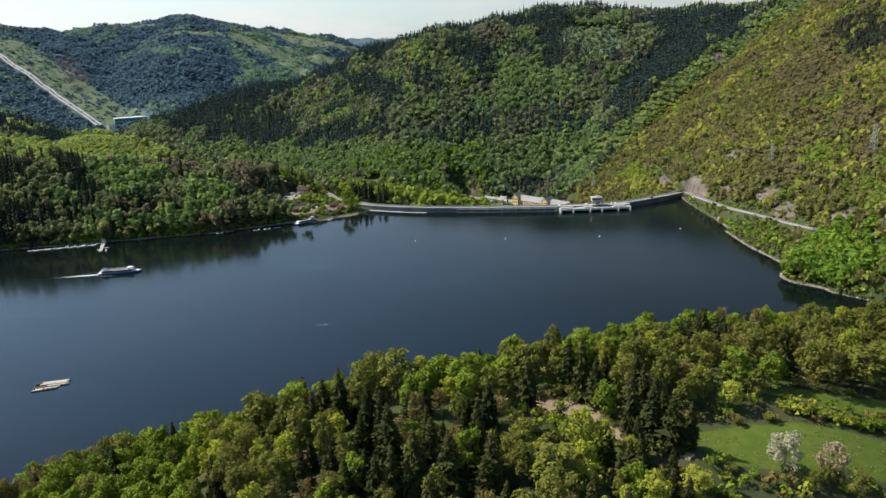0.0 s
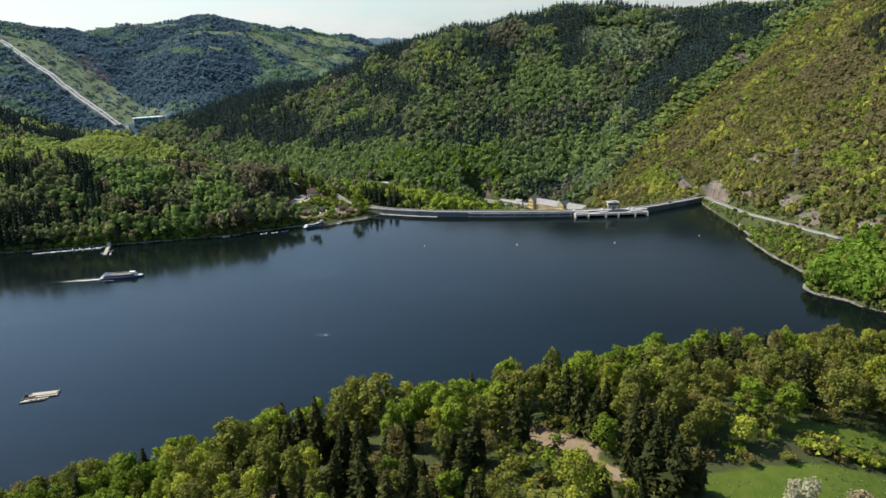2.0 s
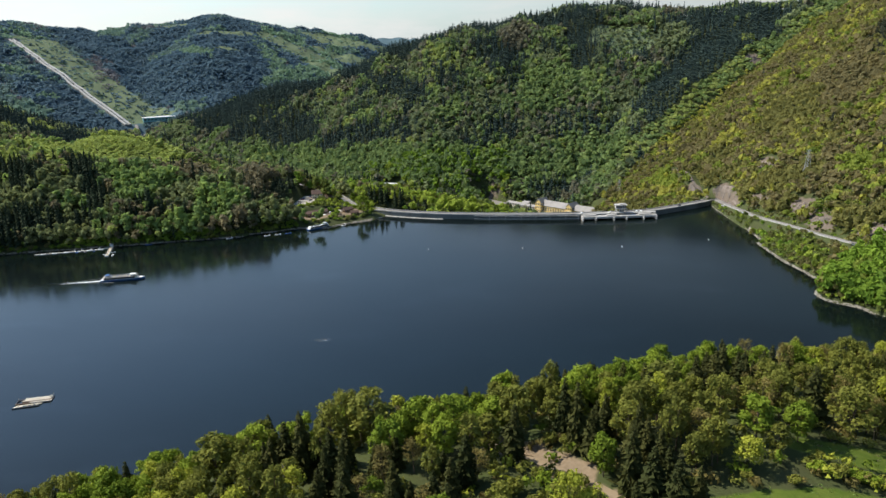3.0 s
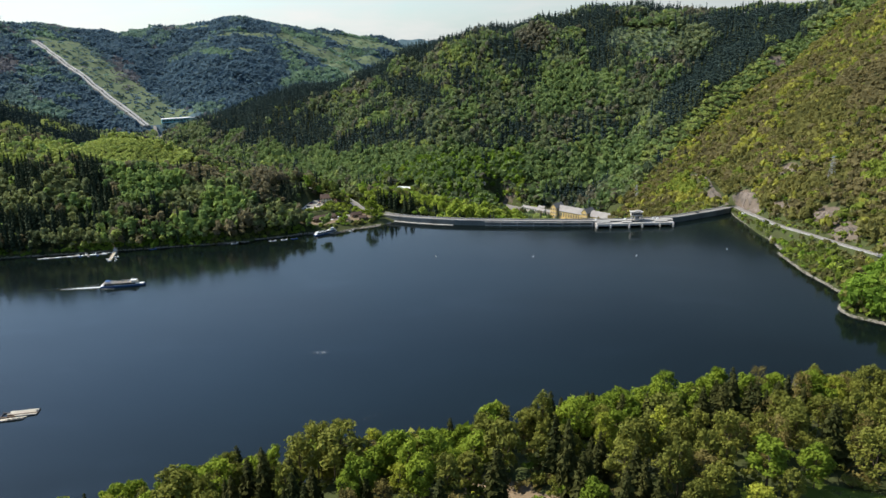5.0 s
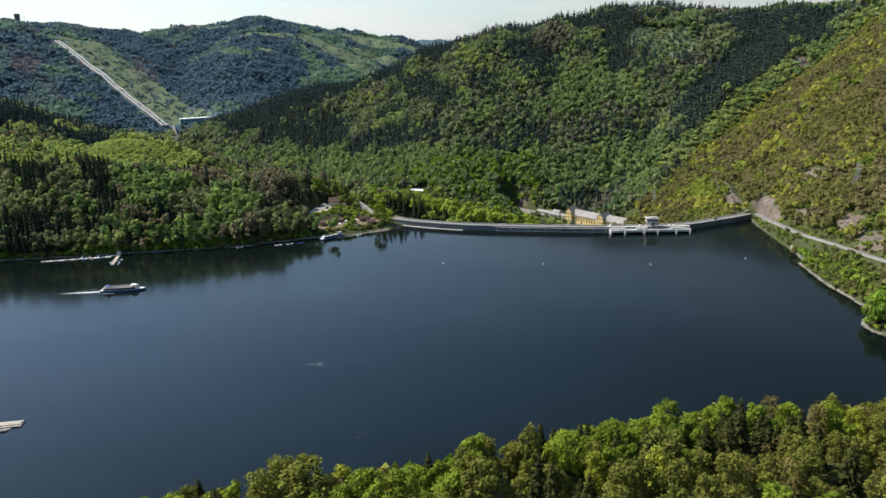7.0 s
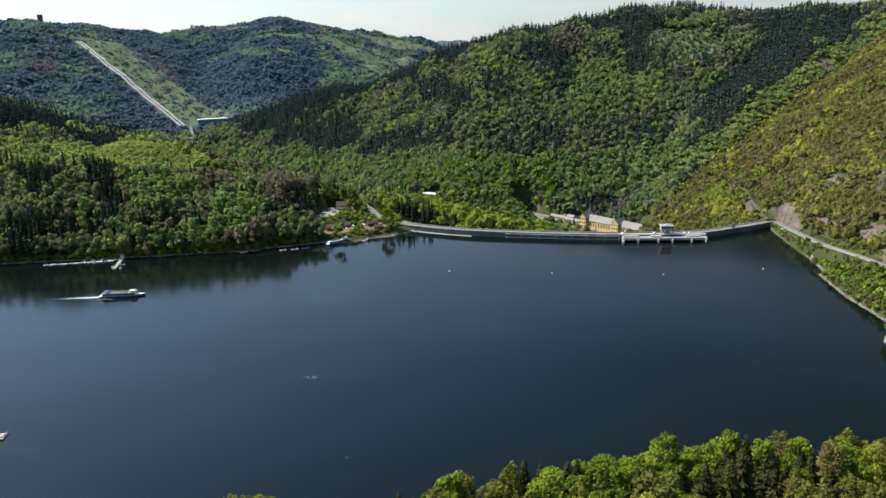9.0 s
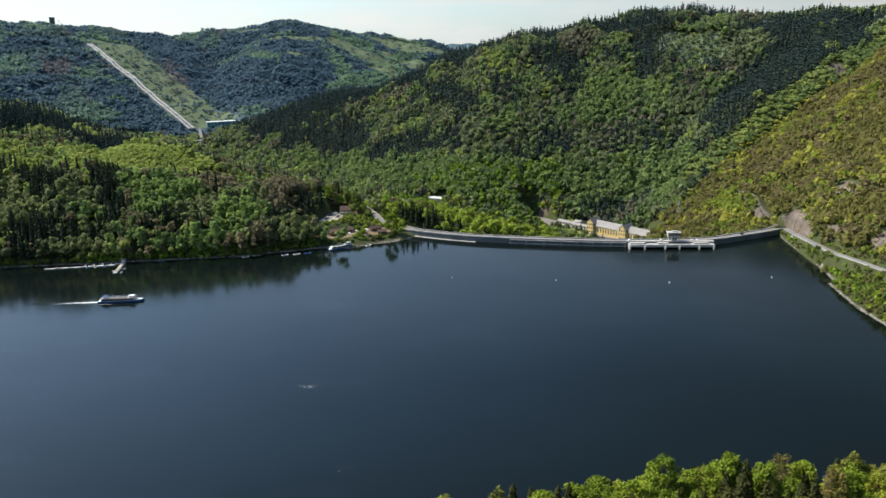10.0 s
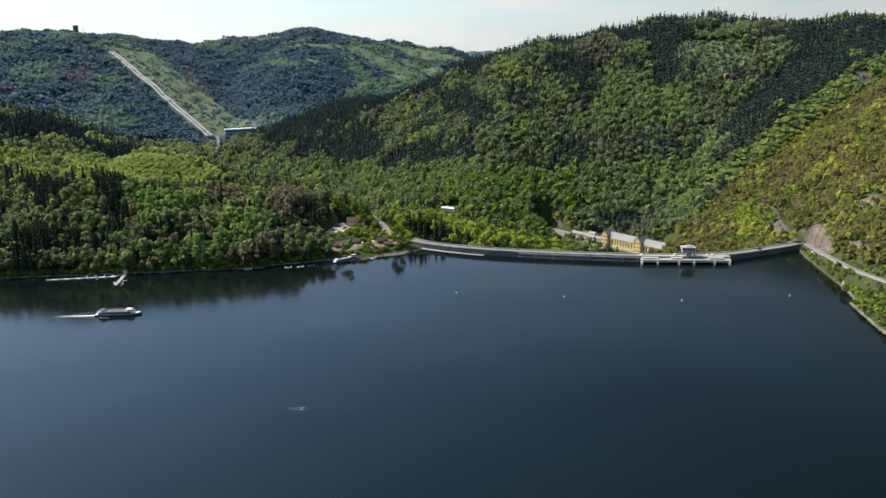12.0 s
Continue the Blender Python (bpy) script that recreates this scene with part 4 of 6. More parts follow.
def ship(x, y, turn, long, label, upper=True):
    s = tagged(new("passenger_ship"), label, "ship")
    s.matrix_world = pose(x, y, 0, 0, 0, turn)
    w = long * 0.18
    bm = bmesh.new()
    hull(bm, long, w, -0.6, 1.25)
    part("hull", bm, M_BLUE, s, "dark blue hull")
    bm = bmesh.new()
    hull(bm, long * 0.995, w * 1.01, 1.27, 1.55)
    part("bulwark", bm, M_WHITE, s)
    bm = bmesh.new()
    soft_block(bm, (-long * 0.06, 0, 2.4), (long * 0.74, w * 0.86, 1.9), 0, 0.2)
    cab = part("saloon", bm, M_WHITE, s)
    count = int(long * 0.7 / 2.2)
    for k in range(count):
        px = -long * 0.41 + long * 0.70 * (k + 0.5) / count
        for side in (-1, 1):
            boxed("window", (2.1, 0.08, 1.5), M_GLASS, cab, (px, side * w * 0.433, 2.45), 0, 0.02)
    bm = bmesh.new()
    soft_block(bm, (-long * 0.05, 0, 3.45), (long * 0.78, w * 0.92, 0.2), 0, 0.06)
    part("upper_deck", bm, M_WHITE if not upper else M_TIMBER, s)
    boxed("foredeck", (long * 0.2, w * 0.6, 0.12), M_WHITE, s, (long * 0.36, 0, 1.62), 0, 0.04)
    bm = bmesh.new()
    soft_block(bm, (long * 0.24, 0, 4.2), (long * 0.11, w * 0.62, 1.4), 0, 0.25, 0.85)
    wh = part("wheelhouse", bm, M_WHITE, s)
    boxed("window", (long * 0.105, w * 0.63, 0.7), M_GLASS, wh, (long * 0.24, 0, 4.4), 0, 0.05)
    boxed("wheelhouse_roof", (long * 0.13, w * 0.7, 0.18), M_WHITE, s, (long * 0.24, 0, 4.98), 0, 0.05)
    rod("mast", (long * 0.22, 0, 5.0), (long * 0.21, 0, 7.2), 0.07, M_WHITE, s, 6)
    if upper:
        for k in range(13):
            px = -long * 0.38 + long * 0.5 * k / 12
            for side in (-0.24, 0.24):
                boxed("bench", (0.6, w * 0.34, 0.5), M_TIMBER if k % 3 else M_BLUE, s, (px, side * w, 3.82), 0, 0.08)
        for k in range(15):
            px = -long * 0.43 + long * 0.74 * k / 14
            for side in (-1, 1):
                rod("rail_post", (px, side * w * 0.45, 3.5), (px, side * w * 0.45, 4.5), 0.04, M_WHITE, s, 4)
        for side in (-1, 1):
            rod("rail", (-long * 0.43, side * w * 0.45, 4.5), (long * 0.31, side * w * 0.45, 4.5), 0.05, M_WHITE, s, 5)
        boxed("canopy", (long * 0.10, w * 0.7, 0.12), M_BLUE, s, (-long * 0.34, 0, 5.2), 0, 0.03)
        for u in (-0.385, -0.295):
            for v in (-0.32, 0.32):
                rod("canopy_post", (long * u, w * v, 3.5), (long * u, w * v, 5.2), 0.05, M_WHITE, s, 4)
    else:
        boxed("skylight", (long * 0.4, w * 0.4, 0.3), M_GLASS, s, (-long * 0.15, 0, 3.65), 0, 0.06)
    return s


ship(-295.5, 651, 12, 37, "white and dark blue passenger ship under way, open benches on deck")
ship(-154, 827.5, 42, 30, "white and blue passenger ship moored at the bank", False)


def foam_material():
    m = bpy.data.materials.new("foam")
    m.use_nodes = True
    n, l = m.node_tree.nodes, m.node_tree.links
    p = n["Principled BSDF"]
    p.inputs["Base Color"].default_value, p.inputs["Roughness"].default_value = (0.75, 0.78, 0.78, 1), 0.7
    t = n.new("ShaderNodeTexCoord")
    mp = n.new("ShaderNodeMapping")
    mp.inputs["Scale"].default_value = (0.35, 1.1, 1)
    x = n.new("ShaderNodeTexNoise")
    x.inputs["Scale"].default_value, x.inputs["Detail"].default_value = 1.0, 6
    a = n.new("ShaderNodeAttribute")
    a.attribute_name = "tint"
    s = n.new("ShaderNodeMath")
    s.operation = "ADD"
    r = n.new("ShaderNodeMapRange")
    r.inputs["From Min"].default_value, r.inputs["From Max"].default_value = 1.0, 1.35
    l.new(t.outputs["Object"], mp.inputs["Vector"])
    l.new(mp.outputs["Vector"], x.inputs["Vector"])
    l.new(x.outputs["Fac"], s.inputs[0])
    l.new(a.outputs["Fac"], s.inputs[1])
    l.new(s.outputs[0], r.inputs["Value"])
    l.new(r.outputs["Result"], p.inputs["Alpha"])
    return m


M_FOAM = foam_material()


def foam_patch(label, x, y, turn, long, w0, w1, strong, drifting=False):
    """A strip of foam on the water, thinning out along its length and to both sides."""
    n, k = 40, 8
    co, tint = [], []
    for i in range(n + 1):
        s = i / n
        w = w0 + (w1 - w0) * s
        for j in range(k + 1):
            v = 2 * j / k - 1
            co.append((-long * s, v * w / 2, 0.05))
            tint.append(strong * (4 * s * (1 - s) if drifting else (1 - s) ** 0.8) * (1 - v * v))
    idx = np.arange((n + 1) * (k + 1)).reshape(n + 1, k + 1)
    q = np.stack([idx[:-1, :-1], idx[1:, :-1], idx[1:, 1:], idx[:-1, 1:]], -1).reshape(-1, 4)
    me = bulk_mesh("wake", np.array(co, float), q, None, np.array(tint))
    me.materials.append(M_FOAM)
    ob = new("wake", me)
    ob.matrix_world = pose(x, y, 0.02, 0, 0, turn)
    return tagged(ob, label, "foam", kind="stuff")


foam_patch("white foam trailing behind the passenger ship", -313, 647.5, 11, 60, 4.5, 9, 1.05)
foam_patch("faint line of foam from the ship's bow wave", -300, 643.0, 3, 90, 1.2, 3, 0.72)
foam_patch("faint line of foam from the ship's bow wave", -304, 659.0, 19, 110, 1.2, 3, 0.72)
foam_patch("pale patch of ruffled water on the lake", -74, 511, 8, 30, 13, 13, 0.51, True)
foam_patch("thin scattered foam drifting on the lake", -18, 440, 38, 62, 9, 9, 0.40, True)

M_RAFT = material("pale_planks", (0.62, 0.56, 0.45), 0.8, scale=1.5, vary=0.2, stretch=(0.2, 3, 1))
# bathing raft of planked pontoons
raft = tagged(new("timber_raft"), "raft of pale planked pontoons moored in the lake", "raft")
raft.matrix_world = pose(-243, 418, 0, 0, 0, 15)
for v, a, b, mat in ((6.3, -5.5, 9.6, M_RAFT), (5.0, -5.0, 8.6, M_RAFT), (3.6, -6.5, 9.2, M_RAFT), (2.2, -6.0, 10.2, M_DARKWOOD), (1.0, -2.0, 10.2, M_RAFT)):
    boxed("pontoon", (b - a, 0.95, 0.7), mat, raft, ((a + b) / 2, v, 0.35), 0, 0.1)
for u, v, long, wide, turn in ((9.9, 3.4, 1.0, 6.6, 0), (-7.4, 5.9, 4.2, 1.3, 0), (-9.2, 3.2, 0.7, 5.6, 0), (4.5, 0.0, 10.0, 0.8, 1), (-4.6, 4.3, 0.7, 4.6, 0)):
    boxed("float_beam", (long, wide, 0.55), M_DARK, raft, (u, v, 0.28), turn, 0.1)
boxed("walkway", (8.5, 1.0, 0.4), M_DARKWOOD, raft, (-5.0, 0.2, 0.4), 4, 0.05, "dark brown plank walkway")
for v, u, long in ((-2.0, -1.2, 13.5), (-3.3, -2.8, 13.0)):
    boxed("pontoon", (long, 0.95, 0.6), M_RAFT, raft, (u, v, 0.3), 3, 0.1)
boxed("float_beam", (14.5, 0.7, 0.5), M_DARK, raft, (-2.5, -4.4, 0.25), 3, 0.08)
for u in (-3.4, -0.8, 1.8):
    boxed("crate", (1.5, 0.9, 0.6), M_BEIGE, raft, (u, -3.3 + u * 0.05, 0.9), 3, 0.1)
for u, v in ((9.8, 7), (9.8, -1), (-9, 6), (-9, -1)):
    rod("post", (u, v, -0.8), (u, v, 1.6), 0.12, M_TIMBER, raft, 7)

# landing stage
jetty = tagged(new("jetty"), "long narrow white jetty with floating pontoons", "jetty")
A, B = Vector((-424, 733.5, 0)), Vector((-362, 752, 0))
d = (B - A).normalized()
ang = math.degrees(math.atan2(d.y, d.x))
jetty.matrix_world = pose(A.x, A.y, 0, 0, 0, ang)
L = (B - A).length
for k in range(12):
    boxed("pontoon", (L / 12 - 0.25, 2.0, 0.7), M_WHITE if k % 2 else M_CONCRETE_LIGHT, jetty, (L * (k + 0.5) / 12, 0, 0.3), 0, 0.1)
for k in range(13):
    rod("pile", (L * k / 12, 1.15, -1), (L * k / 12, 1.15, 1.7), 0.12, M_TIMBER, jetty, 6)
head = tagged(new("landing_stage"), "white cross-shaped landing stage with a small hut", "landing stage")
head.matrix_world = pose(-353, 746, 0, 0, 0, -72)
boxed("pontoon", (42, 3.4, 0.8), M_WHITE, head, (0, 0, 0.3), 0, 0.1)
boxed("deck", (41, 3.0, 0.1), M_TIMBER, head, (0, 0, 0.76), 0, 0.02)
hut = boxed("hut", (4.5, 3.0, 2.6), M_WHITE, head, (-16, 0, 2.1), 0, 0.06)
boxed("hut_roof", (5.2, 3.8, 0.25), M_ROOF, hut, (-16, 0, 3.5), 0, 0.05)
for u in (-20, -10, 0, 10, 20):
    for v in (-2, 2):
        rod("pile", (u, v, -1), (u, v, 2.2), 0.14, M_TIMBER, head, 6)


def small_boat(x, y, turn, mat, label, long=6.0):
    b = tagged(new("rowing_boat"), label, "boat", group="small boats at the bank")
    b.matrix_world = pose(x, y, 0, 0, 0, turn)
    bm = bmesh.new()
    hull(bm, long, long * 0.32, -0.2, 0.55, 0.4)
    part("hull", bm, mat, b)
    boxed("well", (long * 0.5, long * 0.2, 0.04), M_DARK, b, (-long * 0.08, 0, 0.57))
    boxed("cabin", (long * 0.2, long * 0.22, 0.6), M_GLASS, b, (long * 0.12, 0, 0.85), 0, 0.1, taper=0.8)


for i, (s, v) in enumerate(((36, 3.4), (40, -3.2), (44, 3.6), (48, -3.3), (52, 3.4), (56, -3.2), (60, 3.3))):
    q = A + d * s + Vector((-d.y, d.x, 0)) * v
    small_boat(q.x, q.y, ang + 90 + (i % 3) * 6, (M_WHITE, M_BLUE, M_WHITE, M_CONCRETE_LIGHT)[i % 4], "small motor boat tied to the jetty")
for u, v, t in ((-347, 740, 15), (-350, 733, 12), (-361, 757, 20), (-342, 729, -70)):
    small_boat(u, v, t, M_WHITE, "small white boat at the landing stage")
for u, v, t, m in ((-322, 768, 15, M_BLUE), (-243, 788, 30, M_WHITE), (-205, 797, 25, M_WHITE), (-194, 801, 25, M_WHITE), (-129, 838, 60, M_WHITE), (-184, 805, 20, M_BLUE)):
    small_boat(u, v, t, m, "small boat lying at the wooded bank", 7)

for x, y in ((-28, 734), (64, 733), (160, 733), (249, 754)):
    b = tagged(new("buoy"), "white marker buoy floating before the dam", "buoy", group="marker buoys")
    b.matrix_world = pose(x, y, 0)
    bm = bmesh.new()
    bmesh.ops.create_uvsphere(bm, u_segments=12, v_segments=8, radius=0.62, matrix=Matrix.Translation((0, 0, 0.25)))
    part("float", bm, M_WHITE, b)
    rod("staff", (0, 0, 0.8), (0, 0, 1.7), 0.07, M_WHITE, b, 6)

# pale stones along the waterline
def shore_stones(label, x0, x1, y0, y1, tries, most, big, seed):
    r = np.random.RandomState(seed)
    x, y = r.uniform(x0, x1, tries), r.uniform(y0, y1, tries)
    h = height(x, y)
    ok = np.where((h > -0.5) & (h < 0.9))[0][:most]
    octa = np.array([(1, 0, 0), (0, 1, 0), (-1, 0, 0), (0, -1, 0), (0, 0, 0.75), (0, 0, -0.75)])
    tri = np.array([(0, 1, 4), (1, 2, 4), (2, 3, 4), (3, 0, 4), (1, 0, 5), (2, 1, 5), (3, 2, 5), (0, 3, 5)])
    s = r.uniform(0.3, 1.0, (len(ok), 1, 1)) ** 2 * big + 0.35
    v = (octa[None] + r.uniform(-0.3, 0.3, (len(ok), 6, 3))) * s + np.stack([x[ok], y[ok], h[ok]], -1)[:, None]
    f = tri[None] + (np.arange(len(ok)) * 6)[:, None, None]
    me = bulk_mesh("shore_stones", v.reshape(-1, 3), f.reshape(-1, 3))
    me.materials.append(M_SHORE_STONE)
    tagged(new("shore_stones", me), label, "stones", kind="stuff")


shore_stones("pale stones along the waterline under the road", 262, 350, 520, 900, 160000, 1700, 0.6, 5)
shore_stones("grey-brown stones along the wooded bank", -480, -100, 725, 885, 160000, 1500, 0.7, 6)

# ---------------------------------------------------------------- rocks, pylons and the far mountains
def rock_face(label, x, y, long, deep, tall, turn, seed):
    """A broken outcrop: a patch of stepped, angular rock that stands out of the slope."""
    r = np.random.RandomState(seed)
    nu, nv = max(8, int(long / 1.1)), max(6, int(deep / 0.9) + 4)
    U, V = np.meshgrid(np.linspace(-0.5, 0.5, nu), np.linspace(-0.5, 0.5, nv))
    U = U + r.uniform(-0.35, 0.35, U.shape) / nu
    V = V + r.uniform(-0.35, 0.35, V.shape) / nv
    c, s = math.cos(radians(turn)), math.sin(radians(turn))
    X, Y = x + U * long * c - V * deep * s, y + U * long * s + V * deep * c
    cells = r.uniform(-0.5, 0.5, (int(long * deep / 7) + 6, 2))
    step = r.uniform(0.05, 1.0, len(cells))
    d = (U[..., None] - cells[:, 0]) ** 2 * (long / deep) + (V[..., None] - cells[:, 1]) ** 2
    lump = step[np.argmin(d, -1)]
    rim = np.clip(1.2 - 2.5 * np.sqrt(U ** 2 + V ** 2) + 0.15 * r.uniform(-1, 1, U.shape), -0.6, 1)
    Z = height(X, Y) + tall * 0.6 * rim * (0.15 + lump) + 0.4 * r.normal(size=U.shape) - 0.3
    me = grid_mesh("rock_outcrop", X, Y, Z)
    me.polygons.foreach_set("use_smooth", np.zeros(len(me.polygons), bool))
    me.materials.append(M_ROCK)
    return tagged(new("rock_outcrop", me), label, "rock")


for i, (x, y, L, D, T, t) in enumerate(((362, 915, 46, 15, 6, 110), (315, 916, 42, 12, 4.5, 105), (311, 880, 28, 8, 4, 100), (325, 838, 32, 9, 4, 110), (341, 766, 40, 13, 5.5, 112), (339, 714, 36, 12, 5, 105), (356, 640, 40, 12, 6, 100), (364, 604, 20, 10, 5, 100), (291, 956, 26, 8, 4, 85), (82, 1264, 80, 14, 7, -25), (500, 1368, 34, 12, 4, 45))):
    rock_face("reddish-brown broken rock face on the slope", x, y, L, D, T, t, 300 + i)


def pylon(x, y, tall, turn, label):
    p = tagged(new("lattice_pylon"), label, "pylon", group="power line pylons")
    p.matrix_world = pose(x, y, float(height(x, y)), 0, 0, turn)
    base, top = tall * 0.11, tall * 0.025
    for sx in (-1, 1):
        for sy in (-1, 1):
            rod("leg", (sx * base, sy * base, -0.5), (sx * top, sy * top, tall), 0.16, M_STEEL, p, 4, 0.10)
    bm = bmesh.new()
    n = 9
    for k in range(n):
        z0, z1 = tall * k / n, tall * (k + 1) / n
        w0, w1 = base + (top - base) * k / n, base + (top - base) * (k + 1) / n
        for a, b in (((-1, -1), (1, -1)), ((1, -1), (1, 1)), ((1, 1), (-1, 1)), ((-1, 1), (-1, -1))):
            limb(bm, (a[0] * w0, a[1] * w0, z0), (b[0] * w1, b[1] * w1, z1), 0.07, 0.07, 4)
            limb(bm, (b[0] * w0, b[1] * w0, z0), (a[0] * w1, a[1] * w1, z1), 0.07, 0.07, 4)
    part("bracing", bm, M_STEEL, p)
    for z, w in ((0.72, 0.20), (0.85, 0.26), (0.95, 0.17)):
        bm = bmesh.new()
        limb(bm, (-tall * w, 0, tall * z), (tall * w, 0, tall * z), 0.12, 0.12, 4)
        limb(bm, (-tall * w, 0, tall * z), (0, 0, tall * (z + 0.04)), 0.08, 0.08, 4)
        limb(bm, (tall * w, 0, tall * z), (0, 0, tall * (z + 0.04)), 0.08, 0.08, 4)
        part("cross_arm", bm, M_STEEL, p)


pylon(371, 829, 27, 30, "grey lattice pylon rising from the wooded slope")
pylon(420, 719, 30, 30, "grey lattice pylon rising from the wooded slope")
pylon(227, 1097, 26, 50, "small grey lattice pylon above the power station")
pylon(-2050, 3222, 40, 0, "distant grey lattice pylon on the mountain top")

# pipeline down the far mountain
top, foot = Vector((-1770, 2978, 0)), Vector((-1073, 2373, 0))
pipeline = tagged(new("pipeline"), "pale pressure pipeline on a concrete bed down the mountain", "pipeline")
bed = []
for k in range(41):
    q = top.lerp(foot, k / 40)
    bed.append(Vector((q.x, q.y, float(height(q.x, q.y)) + 5.0)))
for i in range(3):
    for k in range(1, 40):
        bed[k].z = (bed[k - 1].z + 2 * bed[k].z + bed[k + 1].z) / 4
part("bed", sweep([(-12, 0), (12, 0), (14, -14), (-14, -14)], bed), M_CONCRETE_DARK, pipeline)
for u in (-8.5, -4.5, 4.5, 8.5):
    bm = sweep([(u + 1.7 * math.cos(a), 2.0 + 1.7 * math.sin(a)) for a in np.arange(8) * math.pi / 4], bed)
    part("pipe", bm, M_PIPE, pipeline)
for k in range(2, 40, 3):
    q = bed[k]
    boxed("anchor_block", (22, 4, 3.4), M_CONCRETE_DARK, pipeline, (q.x, q.y, q.z + 1.2), 49 - 90 + 90)
q = bed[0]
boxed("valve_house", (44, 14, 9), M_CONCRETE, pipeline, (q.x - 6, q.y + 6, q.z + 2), 49)
tower = tagged(new("surge_tower"), "dark grey round surge tower on the far mountain top", "tower")
z = float(height(-2085, 3225))
tower.matrix_world = pose(-2085, 3225, z)
rod("shaft", (0, 0, -3), (0, 0, 40), 11, M_CONCRETE_DARK, tower, 20)
rod("cap", (0, 0, 40), (0, 0, 43), 12, M_CONCRETE_DARK, tower, 20)

M_TURQUOISE = material("turquoise_cladding", (0.16, 0.34, 0.36), 0.6, scale=0.3, vary=0.1)
hall = tagged(new("turbine_hall"), "long turquoise turbine hall with a white roof", "power station")
zf = float(height(-1008, 2475))
hall.matrix_world = pose(-1008, 2475, zf, 0, 0, 30)
boxed("wall", (112, 26, 13), M_TURQUOISE, hall, (0, 0, 4.5), 0, 0.3)
boxed("roof", (114, 28, 1.6), M_WHITE, hall, (0, 0, 11.8), 0, 0.3, "white flat roof")
for k in range(10):
    boxed("window", (6, 0.5, 4), M_GLASS, hall, (-50 + k * 11, -13.1, 6), 0, 0.1)
village = np.random.RandomState(8)
for k in range(14):
    x, y = -1008 + village.uniform(-48, 52), 2300 + village.uniform(-62, 50)
    house(x, y, float(height(x, y)), village.uniform(0, 180), 14, 10, 6, 4.5, M_WHITE if k % 3 else M_BEIGE, M_ROOF if k % 2 else M_ROOF_RED, "distant village house with a pitched roof", "house", 2, 3, 2, False)
line = smooth_line([(x, y, float(height(x, y)) + 3.0) for x, y, _ in VILLAGE_ROAD], 10)
tagged(part("road", sweep([(-4, 0), (4, 0), (5, -6), (-5, -6)], line), M_ASPHALT), "pale road through the distant village", "road", kind="structure")

# the farthest ridge, distance haze painted into its pale colour
M_HAZE_RIDGE = material("far_ridge", (0.34, 0.42, 0.50), 0.95, scale=0.004, vary=0.12, second=(0.30, 0.39, 0.42))
xs = np.arange(-2400, 2400, 40.0)
u = np.arange(0, 9)
RX, RU = np.meshgrid(xs, u)
top = 212 + 14 * rolling(xs, 0 * xs, 1400, 31) + 5 * rolling(xs, 0 * xs, 300, 32)
RZ = top[None] * np.sin(RU / 8 * math.pi / 2) - 40
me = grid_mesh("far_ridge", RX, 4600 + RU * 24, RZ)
me.materials.append(M_HAZE_RIDGE)
tagged(new("backdrop", me), "wooded ridge on the horizon, painted pale blue-grey as haze", "ridge", kind="structure")

